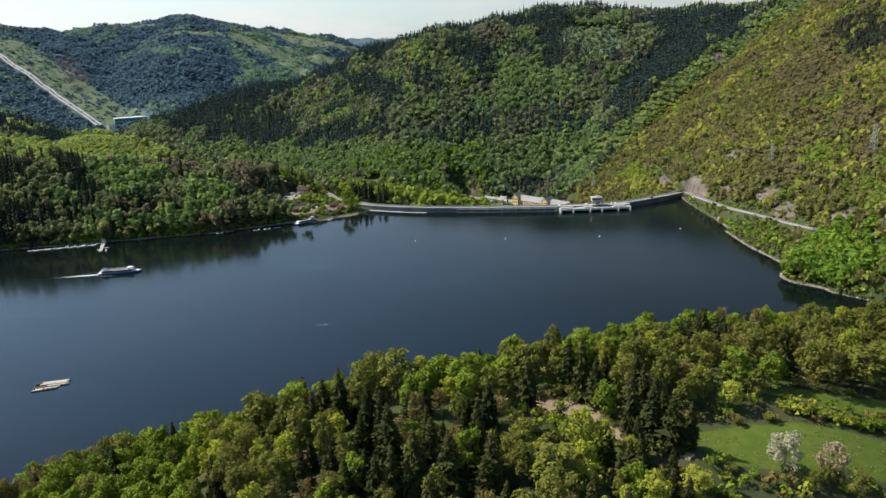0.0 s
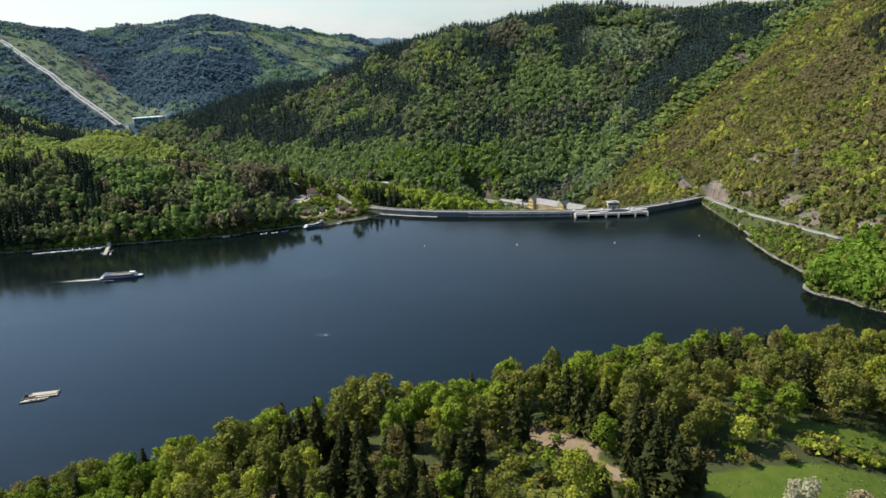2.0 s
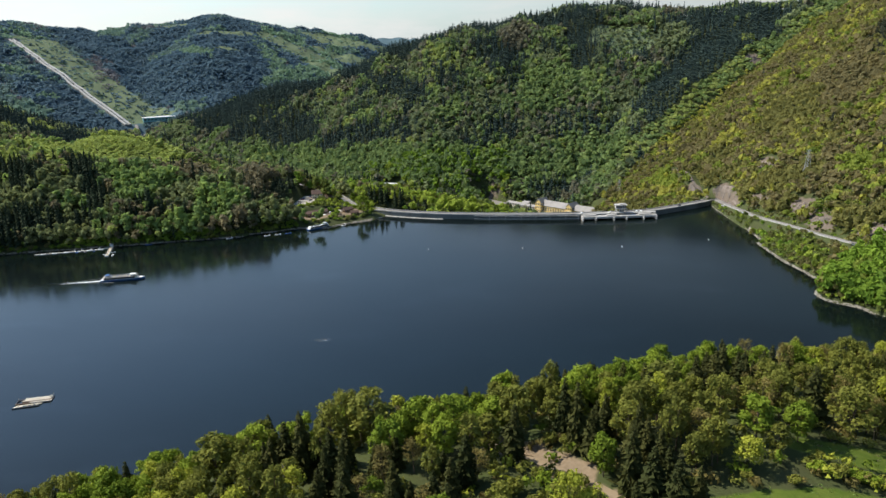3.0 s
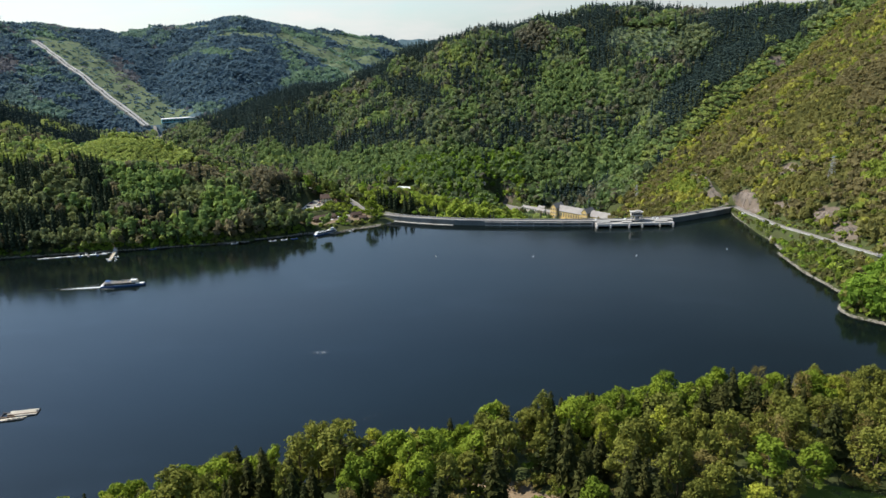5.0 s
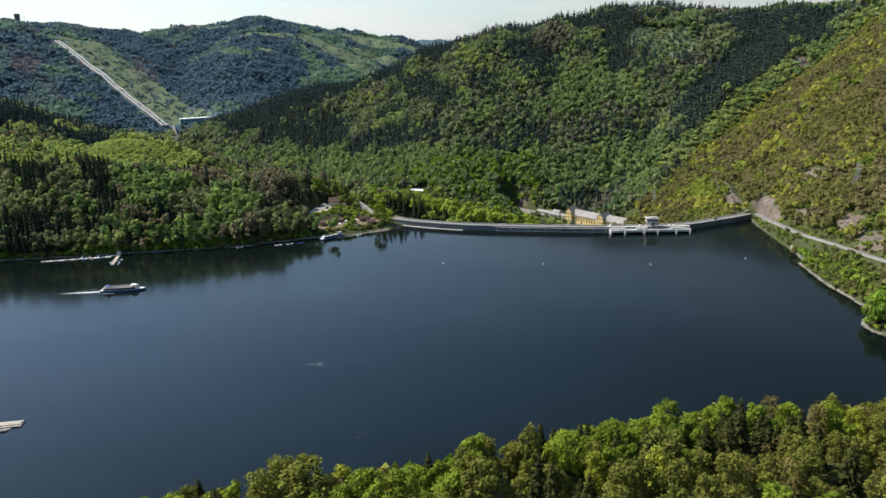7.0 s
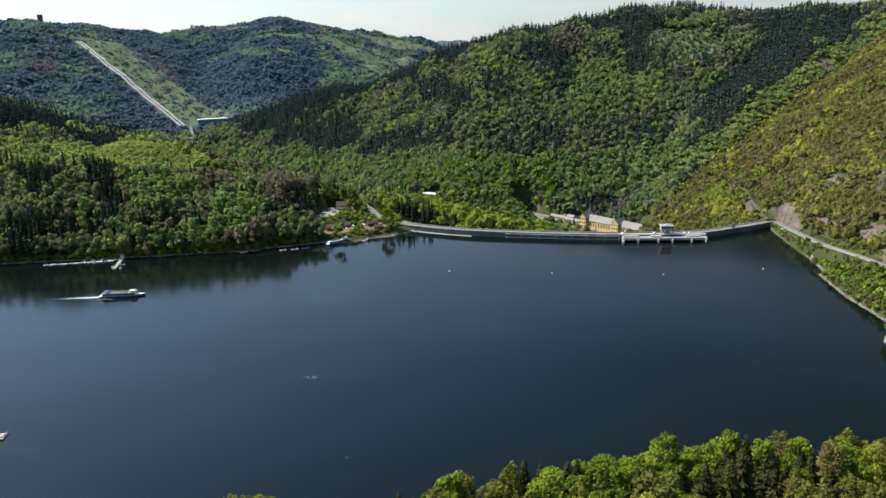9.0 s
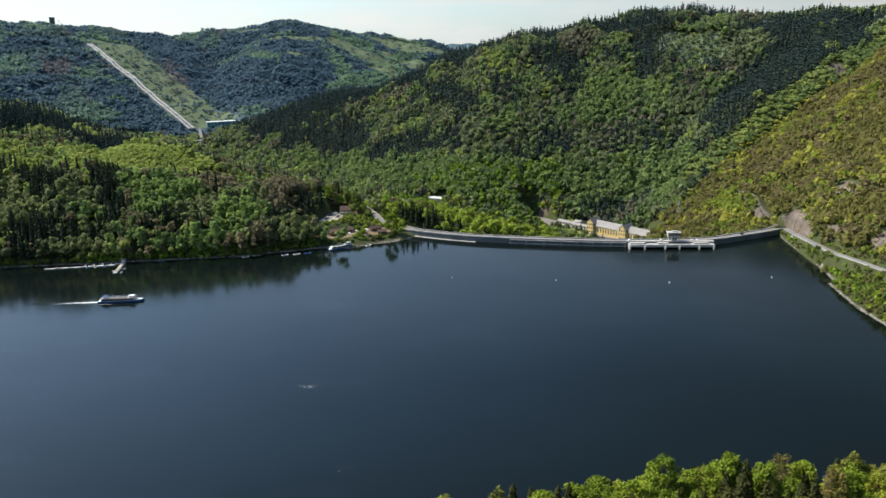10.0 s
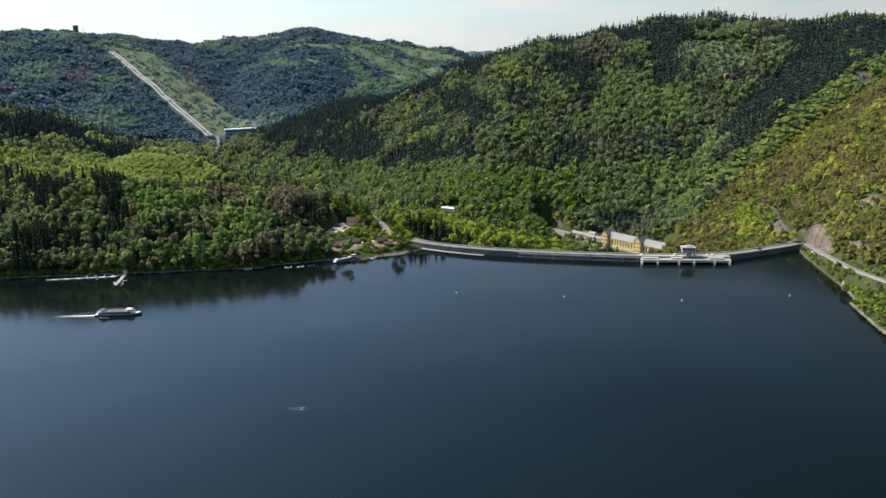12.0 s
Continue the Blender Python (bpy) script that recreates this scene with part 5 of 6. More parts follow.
# ---------------------------------------------------------------- forest as a mass
def clump_tree(quads, wide, tall, seed, conifer=False, size=1.0):
    """Leaf sprays of one tree as loose three-sided faces, foot at the origin."""
    r = np.random.RandomState(seed)
    out, turned = [], []
    if conifer:
        for k in range(quads):
            u = (k + r.uniform(0, 1)) / quads
            z = tall * (0.10 + 0.90 * u ** 0.85)
            rad = wide / 2 * (1 - (z / tall)) ** 0.85 + 0.1
            a = k * 2.399 + r.uniform(-0.4, 0.4)
            c = np.array((rad * 0.62 * math.cos(a), rad * 0.62 * math.sin(a), z))
            o = np.array((math.cos(a), math.sin(a), -0.45))
            t = np.array((-math.sin(a), math.cos(a), r.uniform(-0.3, 0.3)))
            w = size * (0.35 + 0.65 * (1 - u)) * wide * 0.34
            o2 = o / np.linalg.norm(o) * max(rad * 0.62, 0.35) * 1.05
            up = np.array((0, 0, size * tall * 0.05))
            out.append([c - o2 * 1.1 + up, c + o2 * 1.1 - t * w * 1.15, c + o2 * 1.1 + t * w * 1.15])
            turned.append(np.array((math.cos(a), math.sin(a), 0.55)) + r.normal(size=3) * 0.12)
    else:
        lobes = max(4, min(22, quads // 6))
        cs = []
        for k in range(lobes):
            a, e = r.uniform(0, 6.283), r.uniform(-0.35, 1.0)
            q = math.sqrt(max(0, 1 - e * e)) * r.uniform(0.45, 0.8)
            cs.append((q * math.cos(a) * wide / 2, q * math.sin(a) * wide / 2, tall * (0.58 + 0.34 * e * r.uniform(0.7, 1)), r.uniform(0.22, 0.38) * wide))
        for k in range(quads):
            x, y, z, rad = cs[k % lobes]
            n = r.normal(size=3)
            n[2] = abs(n[2]) * 0.95 - 0.2
            n /= np.linalg.norm(n)
            c = np.array((x, y, z)) + n * rad * r.uniform(0.75, 1.05)
            n = n + r.normal(size=3) * 0.38
            n /= np.linalg.norm(n)
            t = np.cross(n, r.normal(size=3))
            t /= np.linalg.norm(t)
            b = np.cross(n, t)
            w = size * rad * r.uniform(0.65, 1.05)
            v = size * rad * r.uniform(0.55, 0.95)
            out.append([c - t * w - b * v * 0.6, c + t * w - b * v * r.uniform(0.2, 0.9), c + t * w * r.uniform(-0.6, 0.6) + b * v * 1.2])
            crown = (c - np.array((0, 0, tall * 0.58))) / (wide / 2)
            lobe = (c - np.array((x, y, z))) / rad
            turned.append(0.6 * crown + 0.5 * lobe + r.normal(size=3) * 0.12 + np.array((0, 0, 0.12)))
    turned = np.array(turned)
    return np.array(out), turned / np.linalg.norm(turned, axis=1)[:, None]


def scatter(x0, x1, y0, y1, step, seed, keep):
    """Jittered rows of tree feet that keep() lets stand."""
    r = np.random.RandomState(seed)
    X, Y = np.meshgrid(np.arange(x0, x1, step), np.arange(y0, y1, step))
    X = (X + r.uniform(-0.48, 0.48, X.shape) * step).ravel()
    Y = (Y + r.uniform(-0.48, 0.48, Y.shape) * step).ravel()
    ok = keep(X, Y)
    return X[ok], Y[ok]


def clear_of_roads(x, y, extra=3.0):
    ok = np.ones(x.shape, bool)
    for points, wide in ROADS:
        ok &= along(points, x, y)[0] > wide / 2 + extra
    return ok


# stands of one kind: kind, strength, ellipse (x, y, half length, half width, turn)
MOUNTAIN_STANDS = [
    ("spruce", 2.5, (222, 1682, 102, 31, -0.72)), ("spruce", 2.5, (50, 1740, 150, 28, -0.2)), ("spruce", 3.0, (-233, 1766, 185, 47, -0.31)), ("spruce", 3.0, (-478, 1841, 152, 103, -0.22)),
    ("spruce", 2.0, (-366, 1615, 77, 52, -0.59)), ("spruce", 1.5, (-119, 1542, 85, 32, -1.04)), ("spruce", 1.5, (72, 1569, 77, 41, -1.35)), ("spruce", 1.5, (-552, 1763, 219, 36, -0.77)),
    ("spruce", 2.5, (241, 1594, 103, 25, 1.53)), ("spruce", 3.5, (426, 1444, 179, 48, 0.98)), ("spruce", 3.0, (443, 1364, 125, 34, 0.65)), ("spruce", 2.5, (484, 1600, 92, 32, -0.37)),
    ("spruce", 2.5, (566, 1507, 62, 33, 0.43)), ("spruce", 2.0, (320, 1745, 90, 26, -0.1)),
]
GREEN_STANDS = [
    ("oak", 1.5, (409, 1577, 83, 36, 1.43)), ("beech", 1.8, (171, 1481, 90, 61, -0.35)), ("birch", 1.2, (-70, 1606, 84, 45, -0.38)), ("oak", 1.4, (307, 1396, 46, 33, -1.02)),
    ("bud", 1.4, (111, 1647, 41, 38, -0.12)), ("beech", 2.5, (-147, 1347, 208, 35, -0.59)), ("beech", 2.5, (89, 1291, 128, 33, -0.26)), ("beech", 1.3, (-425, 1562, 208, 28, -0.48)),
    ("beech", 1.6, (219, 1286, 67, 41, -0.15)), ("spruce", 1.2, (-217, 1460, 105, 29, -0.57)), ("spruce", 0.9, (53, 1364, 52, 32, 0.20)), ("spruce", 1.0, (225, 1347, 39, 26, -0.17)),
    ("birch", 9.0, (374, 1319, 9, 7, 0)), ("birch", 9.0, (510, 1433, 10, 8, 0)), ("birch", 7.0, (454, 1386, 9, 7, 0)),
]
FAR_STANDS = [
    ("spruce", 3.0, (-1481, 3208, 420, 90, -1.01)), ("spruce", 3.0, (-1643, 3389, 281, 105, -0.74)), ("spruce", 3.0, (-1073, 2863, 377, 122, -0.91)), ("spruce", 3.0, (-1059, 3453, 447, 120, -1.42)),
    ("spruce", 2.5, (-1395, 3783, 414, 67, 1.49)), ("spruce", 2.0, (-1843, 2777, 145, 53, 1.09)), ("spruce", 2.0, (-1627, 2383, 104, 76, 1.51)), ("spruce", 2.5, (-1324, 2457, 115, 87, -0.52)),
    ("spruce", 2.5, (-1181, 2291, 127, 40, 1.00)), ("spruce", 3.0, (-887, 3053, 409, 80, -1.47)), ("spruce", 2.5, (-755, 3462, 143, 53, -0.69)), ("spruce", 2.5, (-775, 4075, 162, 34, 1.47)),
    ("spruce", 2.5, (-489, 4172, 219, 107, -1.20)), ("spruce", 2.5, (-615, 3835, 63, 51, 0.65)),
]
FAR_GREEN_STANDS = [
    ("birch", 3.0, (-1119, 3183, 134, 74, -0.71)), ("birch", 3.2, (-875, 3258, 178, 82, -1.51)), ("birch", 3.2, (-741, 3200, 353, 39, 1.33)), ("birch", 2.5, (-1021, 3590, 274, 95, -0.78)),
    ("birch", 3.0, (-924, 3836, 155, 91, 1.29)), ("birch", 2.5, (-694, 3809, 350, 49, 1.52)), ("birch", 3.0, (-620, 4238, 159, 126, -0.37)), ("birch", 3.5, (-1357, 2431, 55, 24, 1.08)),
    ("beech", 3.0, (-1338, 2277, 74, 40, 0.92)), ("beech", 2.5, (-997, 2939, 75, 36, 0.14)), ("birch", 2.5, (-620, 3423, 300, 79, -1.37)), ("birch", 2.5, (-1826, 3104, 127, 60, -1.05)),
    ("beech", 2.5, (-1676, 3627, 239, 54, -1.49)), ("bud", 3.4, (-1423, 3008, 300, 55, -1.12)), ("bud", 3.4, (-1649, 2568, 110, 40, -1.20)), ("beech", 1.5, (-943, 2574, 116, 57, -0.37)),
]
HILL_STANDS = [
    ("birch", 12.0, (-445, 955, 78, 48, 0.0)), ("birch", 6.0, (-330, 945, 34, 20, 0.1)),
    ("spruce", 2.5, (-433, 865, 50, 13, -1.05)), ("spruce", 2.0, (-481, 829, 47, 16, -0.63)), ("spruce", 2.5, (-391, 813, 30, 10, -1.06)), ("spruce", 2.2, (-441, 767, 46, 18, 0.34)),
    ("spruce", 1.6, (-329, 808, 17, 11, 0.10)), ("spruce", 2.2, (-211, 907, 36, 14, -1.55)), ("oak", 2.0, (-441, 822, 30, 18, -0.06)), ("bud", 1.6, (-290, 925, 60, 26, 0.1)),
    ("bud", 2.0, (-238, 900, 46, 18, -1.24)), ("oak", 1.6, (-312, 832, 24, 20, -0.31)), ("beech", 2.0, (-356, 849, 34, 32, 0.87)), ("birch", 1.5, (-529, 888, 107, 21, -0.34)),
    ("beech", 2.0, (-262, 832, 28, 23, -0.44)), ("beech", 2.0, (-302, 788, 49, 8, 0.23)),
]
VALLEY_STANDS = [
    ("oak", 1.5, (-490, 796, 40, 17, -0.37)), ("beech", 1.6, (-406, 797, 24, 13, -0.06)), ("spruce", 0.9, (-560, 820, 60, 60, 0)), ("spruce", 0.8, (-690, 860, 80, 60, 0)),
    ("spruce", 3.0, (-760, 1191, 90, 45, 0.2)), ("birch", 6.0, (-717, 1161, 24, 16, 0.38)), ("birch", 6.0, (-681, 1219, 30, 16, 0.2)), ("spruce", 3.0, (-560, 1190, 130, 45, -0.2)), ("spruce", 2.6, (-620, 1060, 160, 28, 0.1)),
    ("spruce", 2.6, (-70, 912, 40, 9, -0.3)), ("spruce", 2.2, (10, 906, 30, 8, -0.1)), ("birch", 1.2, (20, 960, 120, 90, 0)), ("beech", 1.0, (-60, 1050, 90, 60, 0)),
]
SLOPE_STANDS = [
    ("spruce", 2.2, (588, 1070, 155, 34, 1.22)), ("bud", 1.5, (496, 1021, 103, 34, 1.26)), ("bud", 1.4, (456, 804, 52, 15, 1.35)), ("beech", 2.0, (380, 646, 35, 14, 1.46)),
    ("beech", 1.4, (396, 774, 37, 11, -1.53)), ("oak", 1.2, (418, 1007, 63, 34, 1.42)), ("birch", 1.5, (461, 862, 36, 15, -1.51)), ("birch", 1.2, (381, 1070, 40, 27, 0.94)),
    ("beech", 1.5, (282, 1022, 66, 16, -1.36)), ("birch", 1.5, (276, 970, 53, 13, -1.33)), ("beech", 2.5, (321, 582, 32, 22, -1.27)),
    ("bud", 1.6, (165, 268, 55, 24, 0.1)), ("oak", 1.6, (150, 262, 60, 26, 0.1)),
]
STANDS = MOUNTAIN_STANDS + GREEN_STANDS + FAR_STANDS + FAR_GREEN_STANDS + HILL_STANDS + VALLEY_STANDS + SLOPE_STANDS
CABLE_CUT = [(240, 1215, 0), (264, 1228, 0), (316, 1236, 0), (359, 1262, 0), (426, 1311, 0), (474, 1341, 0), (532, 1396, 0), (585, 1414, 0), (700, 1500, 0)]


def kinds_at(x, y, seed, shares, patch=1.25, mix=0.5, size=170):
    """Kind of tree at each foot: patches by noise, broken up at random. shares: weight of each kind."""
    r = np.random.RandomState(seed)
    score = []
    cut = along(CABLE_CUT, x, y)[0] < 26
    for i, k in enumerate(KINDS):
        s = patch * rolling(x, y, size, seed + 11 * i) + 0.8 * rolling(x, y, 60, seed + 7 * i + 3) + mix * r.normal(size=x.shape) + shares.get(k, -9)
        for kind, strong, (ex, ey, eu, ev, et) in STANDS:
            if kind == k:
                p, q = (x - ex) * math.cos(et) + (y - ey) * math.sin(et), (y - ey) * math.cos(et) - (x - ex) * math.sin(et)
                s = s + strong * np.clip(1.4 - np.sqrt((p / eu) ** 2 + (q / ev) ** 2), 0, 0.8) * 1.25
        if k == "spruce":
            s = s - 3 * cut
        if k == "beech":
            s = s + 1.8 * cut
        if k == "birch":
            s = s + 2.2 * cut
        score.append(s)
    return np.argmax(np.array(score), 0)


def forest(label, x, y, kind, quads, wide, tall, seed, size=1.0, name="forest", mats_by=None, low=None, soft=0.25, spire=(0.9, 1.1), speckle=0.3):
    """One mesh of many trees."""
    r = np.random.RandomState(seed)
    z = height(x, y)
    fall = np.stack([-(height(x + 12, y) - z) / 12, -(height(x, y + 12) - z) / 12, np.ones(len(x))], -1)
    fall /= np.linalg.norm(fall, axis=1)[:, None]
    co, mats, tints, turned = [], [], [], []
    variants = 5
    pick = r.randint(0, variants, len(x))
    for k in range(len(KINDS)):
        for v in range(variants):
            sel = np.where((kind == k) & (pick == v))[0]
            if not len(sel):
                continue
            con = KINDS[k] == "spruce" and spire is not None
            t, tn = clump_tree(quads, wide * (spire[0] if con else 1.0), tall * (spire[1] if con else 1.0), seed * 31 + k * 7 + v, con, size)
            a = r.uniform(0, 6.283, len(sel))
            s = r.uniform(0.68, 1.2, len(sel))
            sz = s * (1.0 if low is None else low[sel]) * r.uniform(0.85, 1.15, len(sel))
            s = s * (1.0 if low is None else low[sel] ** 0.3)
            c, q = np.cos(a) * s, np.sin(a) * s
            T = t.reshape(-1, 3)
            X = T[None, :, 0] * c[:, None] - T[None, :, 1] * q[:, None] + x[sel][:, None]
            Y = T[None, :, 0] * q[:, None] + T[None, :, 1] * c[:, None] + y[sel][:, None]
            Z = T[None, :, 2] * sz[:, None] + z[sel][:, None] - 0.3
            co.append(np.stack([X, Y, Z], -1).reshape(-1, 3))
            ca, sa = np.cos(a)[:, None], np.sin(a)[:, None]
            N = np.stack([tn[None, :, 0] * ca - tn[None, :, 1] * sa, tn[None, :, 0] * sa + tn[None, :, 1] * ca, np.repeat(tn[None, :, 2], len(sel), 0)], -1)
            N += soft * fall[sel][:, None, :]
            N /= np.linalg.norm(N, axis=-1, keepdims=True)
            turned.append(np.repeat(N.reshape(-1, 3), 3, 0))
            mats.append(np.full(len(sel) * len(t), k))
            tint = np.clip(0.5 + speckle * r.normal(size=len(sel)) + 0.5 * rolling(x[sel], y[sel], 110, 77), 0, 1)
            tints.append(np.repeat(tint, len(T)))
    co, mats, tints = np.concatenate(co), np.concatenate(mats), np.concatenate(tints)
    me = bulk_mesh(name, co, np.arange(len(co)).reshape(-1, 3), mats, tints, normals=np.concatenate(turned))
    for k in KINDS:
        me.materials.append((mats_by or MAT_WOOD)[k])
    return tagged(new(name, me), label, "forest", kind="stuff")


def off_works(x, y):
    """Clear of the white industrial building."""
    return np.hypot(x + 120, (y - 1266) * 0.9) > 19


def dry(x, y, least=1.5):
    return height(x, y) > least


def divide(x, y):
    """Positive on the mountain, negative on the slope over the lake."""
    return y - np.interp(x, [100, 240, 316, 426, 532, 700], [1010, 1150, 1226, 1290, 1372, 1480])


# low hill by the dam
def settled(x, y):
    """Open ground round the houses and the landing stage."""
    return (((x + 160) / 38) ** 2 + ((y - 893) / 62) ** 2 < 1) | ((x > -150) & (y < 960))


def young(x, y):
    """Young plantations on the crest of the low hill."""
    return np.minimum(((x + 445) / 80) ** 2 + ((y - 957) / 46) ** 2, ((x + 330) / 34) ** 2 + ((y - 946) / 20) ** 2) + 0.15 * rolling(x, y, 40, 12) < 1


X, Y = scatter(-560, -280, 890, 1020, 3.7, 37, young)
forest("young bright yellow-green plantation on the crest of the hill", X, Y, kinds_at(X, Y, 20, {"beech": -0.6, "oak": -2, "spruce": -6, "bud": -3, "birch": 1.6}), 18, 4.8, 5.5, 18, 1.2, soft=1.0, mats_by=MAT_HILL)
X, Y = scatter(-760, -95, 735, 1060, 5.7, 21, lambda x, y: dry(x, y, 0.5) & ~young(x, y) & clear_of_roads(x, y, 3) & ~settled(x, y) & (y < 1060 + 0.25 * (-x - 200)))
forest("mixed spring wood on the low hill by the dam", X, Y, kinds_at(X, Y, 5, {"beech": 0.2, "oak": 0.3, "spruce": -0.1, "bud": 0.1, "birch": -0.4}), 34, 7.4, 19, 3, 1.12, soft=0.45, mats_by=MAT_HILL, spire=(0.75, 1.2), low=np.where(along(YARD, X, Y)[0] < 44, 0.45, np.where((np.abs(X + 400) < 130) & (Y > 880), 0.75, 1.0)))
X, Y = scatter(-205, -98, 822, 965, 6.0, 32, lambda x, y: dry(x, y, 2.0) & settled(x, y) & clear_of_roads(x, y, 2) & (np.hypot(x + 164, y - 860) > 20) & (np.hypot(x + 176, y - 922) > 13) & (np.hypot(x + 161, y - 938) > 11) & (np.hypot(x + 127, y - 875) > 14))
forest("bushes and small trees round the houses", X, Y, kinds_at(X, Y, 16, {"beech": 0.4, "oak": 0.2, "spruce": -0.6, "bud": -0.2, "birch": 0.2}), 50, 5.0, 2.6, 14, 0.9, name="shrubbery")
X, Y = scatter(-480, -180, 728, 830, 3.6, 34, lambda x, y: dry(x, y, 0.2) & (height(x, y) < 6) & clear_of_roads(x, y, 1))
forest("overhanging scrub along the wooded bank", X, Y, kinds_at(X, Y, 18, {"beech": 0.4, "oak": 0.4, "spruce": -0.5, "bud": 0.0, "birch": -0.4}), 30, 4.6, 4.2, 16, 1.0, name="scrub")
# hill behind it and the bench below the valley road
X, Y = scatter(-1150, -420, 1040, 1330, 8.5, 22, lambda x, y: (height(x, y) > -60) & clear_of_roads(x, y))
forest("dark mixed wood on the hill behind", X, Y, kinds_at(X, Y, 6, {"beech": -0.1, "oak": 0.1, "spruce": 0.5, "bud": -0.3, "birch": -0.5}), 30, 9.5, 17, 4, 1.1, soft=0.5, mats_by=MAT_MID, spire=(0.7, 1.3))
X, Y = scatter(-420, 84, 870, 1330, 6.8, 23, lambda x, y: (height(x, y) > -74) & off_works(x, y) & clear_of_roads(x, y, 3) & (along(ROAD_VALLEY, x, y)[0] > 13) & (y > np.interp(x, [-120, -40, 70, 132], [905, 880, 872, 872]) + 12) & ((x < 75) | (y < 1120)) & ((x > -205) | (y > 1060)))
forest("young green wood on the slope below the dam", X, Y, kinds_at(X, Y, 7, {"beech": 0.2, "oak": 0.2, "spruce": -0.35, "bud": -0.2, "birch": 0.1}), 36, 7.6, 16, 5, 1.05, soft=0.3, mats_by=MAT_WOOD, spire=(0.7, 1.2))
X, Y = scatter(-10, 262, 1085, 1300, 4.4, 43, lambda x, y: (along(PLANT_YARD, x, y)[0] > 17) & clear_of_roads(x, y, 1) & (along([(75, 1188, 0), (190, 1085, 0)], x, y)[0] > 24) & (y > 1130 - 0.0 * x) & (y < 1300))
forest("low scrub on the slope behind the power station", X, Y, kinds_at(X, Y, 43, {"beech": 0.2, "oak": 0.6, "spruce": -2, "bud": 0.3, "birch": -0.2}), 20, 5.2, 4.5, 23, 1.1, soft=0.5, name="scrub", mats_by=MAT_MID)
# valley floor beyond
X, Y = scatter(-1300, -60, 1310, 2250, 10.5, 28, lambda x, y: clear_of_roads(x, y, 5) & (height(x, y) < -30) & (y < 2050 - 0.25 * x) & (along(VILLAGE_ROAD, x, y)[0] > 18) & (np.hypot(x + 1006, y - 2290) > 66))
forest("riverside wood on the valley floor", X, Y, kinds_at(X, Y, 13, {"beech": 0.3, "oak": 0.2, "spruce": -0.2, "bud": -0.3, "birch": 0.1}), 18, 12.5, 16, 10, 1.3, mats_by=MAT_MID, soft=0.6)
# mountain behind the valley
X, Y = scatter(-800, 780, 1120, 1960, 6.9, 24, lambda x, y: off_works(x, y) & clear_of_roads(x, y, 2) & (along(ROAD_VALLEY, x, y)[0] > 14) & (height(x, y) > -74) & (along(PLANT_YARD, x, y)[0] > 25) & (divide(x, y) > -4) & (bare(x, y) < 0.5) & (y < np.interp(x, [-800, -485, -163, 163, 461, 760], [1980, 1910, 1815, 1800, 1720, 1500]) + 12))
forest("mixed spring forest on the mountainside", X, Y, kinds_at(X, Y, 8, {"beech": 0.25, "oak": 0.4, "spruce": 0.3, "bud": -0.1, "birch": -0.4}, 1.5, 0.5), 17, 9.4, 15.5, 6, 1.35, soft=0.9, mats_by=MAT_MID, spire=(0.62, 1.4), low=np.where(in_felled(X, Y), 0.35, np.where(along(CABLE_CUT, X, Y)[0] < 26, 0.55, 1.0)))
# slope over the lake
X, Y = scatter(70, 740, 480, 1500, 5.7, 25, lambda x, y: ((x > 200) | (y > 1010)) & (along([(75, 1200, 0), (190, 1095, 0)], x, y)[0] > 20) & (dry(x, y, 2) | ((y > 915) & (x < 330))) & clear_of_roads(x, y, 1.5) & ((y < 645) | (y > 900) | (x > np.interp(y, [p[1] for p in ROAD_LAKE[::-1]], [p[0] for p in ROAD_LAKE[::-1]]) + 8)) & (divide(x, y) <= 0) & (bare(x, y) + 0.5 * rolling(x, y, 16, 6) < 0.55) & (x < 800) & (y > 540 - 0.3 * (x - 300)) & ((x > 300) | (y < 860) | (y > 918)))
forest("scrubby oak and hornbeam wood on the steep slope", X, Y, kinds_at(X, Y, 9, {"beech": -0.05, "oak": 0.5, "spruce": -0.6, "bud": 0.3, "birch": -0.15}), 22, 7.4, 9.5, 7, 1.2, soft=0.8, speckle=0.22, mats_by=MAT_SLOPE, low=np.where(along(CABLE_CUT, X, Y)[0] < 26, 0.5, 1.0))
# leafy grove on the point below the road
X, Y = scatter(276, 352, 545, 628, 5.6, 38, lambda x, y: dry(x, y, 1.2) & (along(ROAD_LAKE, x, y)[0] > 7) & (height(x, y) < 36) & (y < 612 + 0.35 * (x - 290)))
forest("tall fresh green grove on the point by the water", X, Y, kinds_at(X, Y, 41, {"beech": 1.4, "oak": 0.4, "spruce": -4, "bud": -0.4, "birch": 0.2}), 60, 8.4, 13, 21, 0.9)
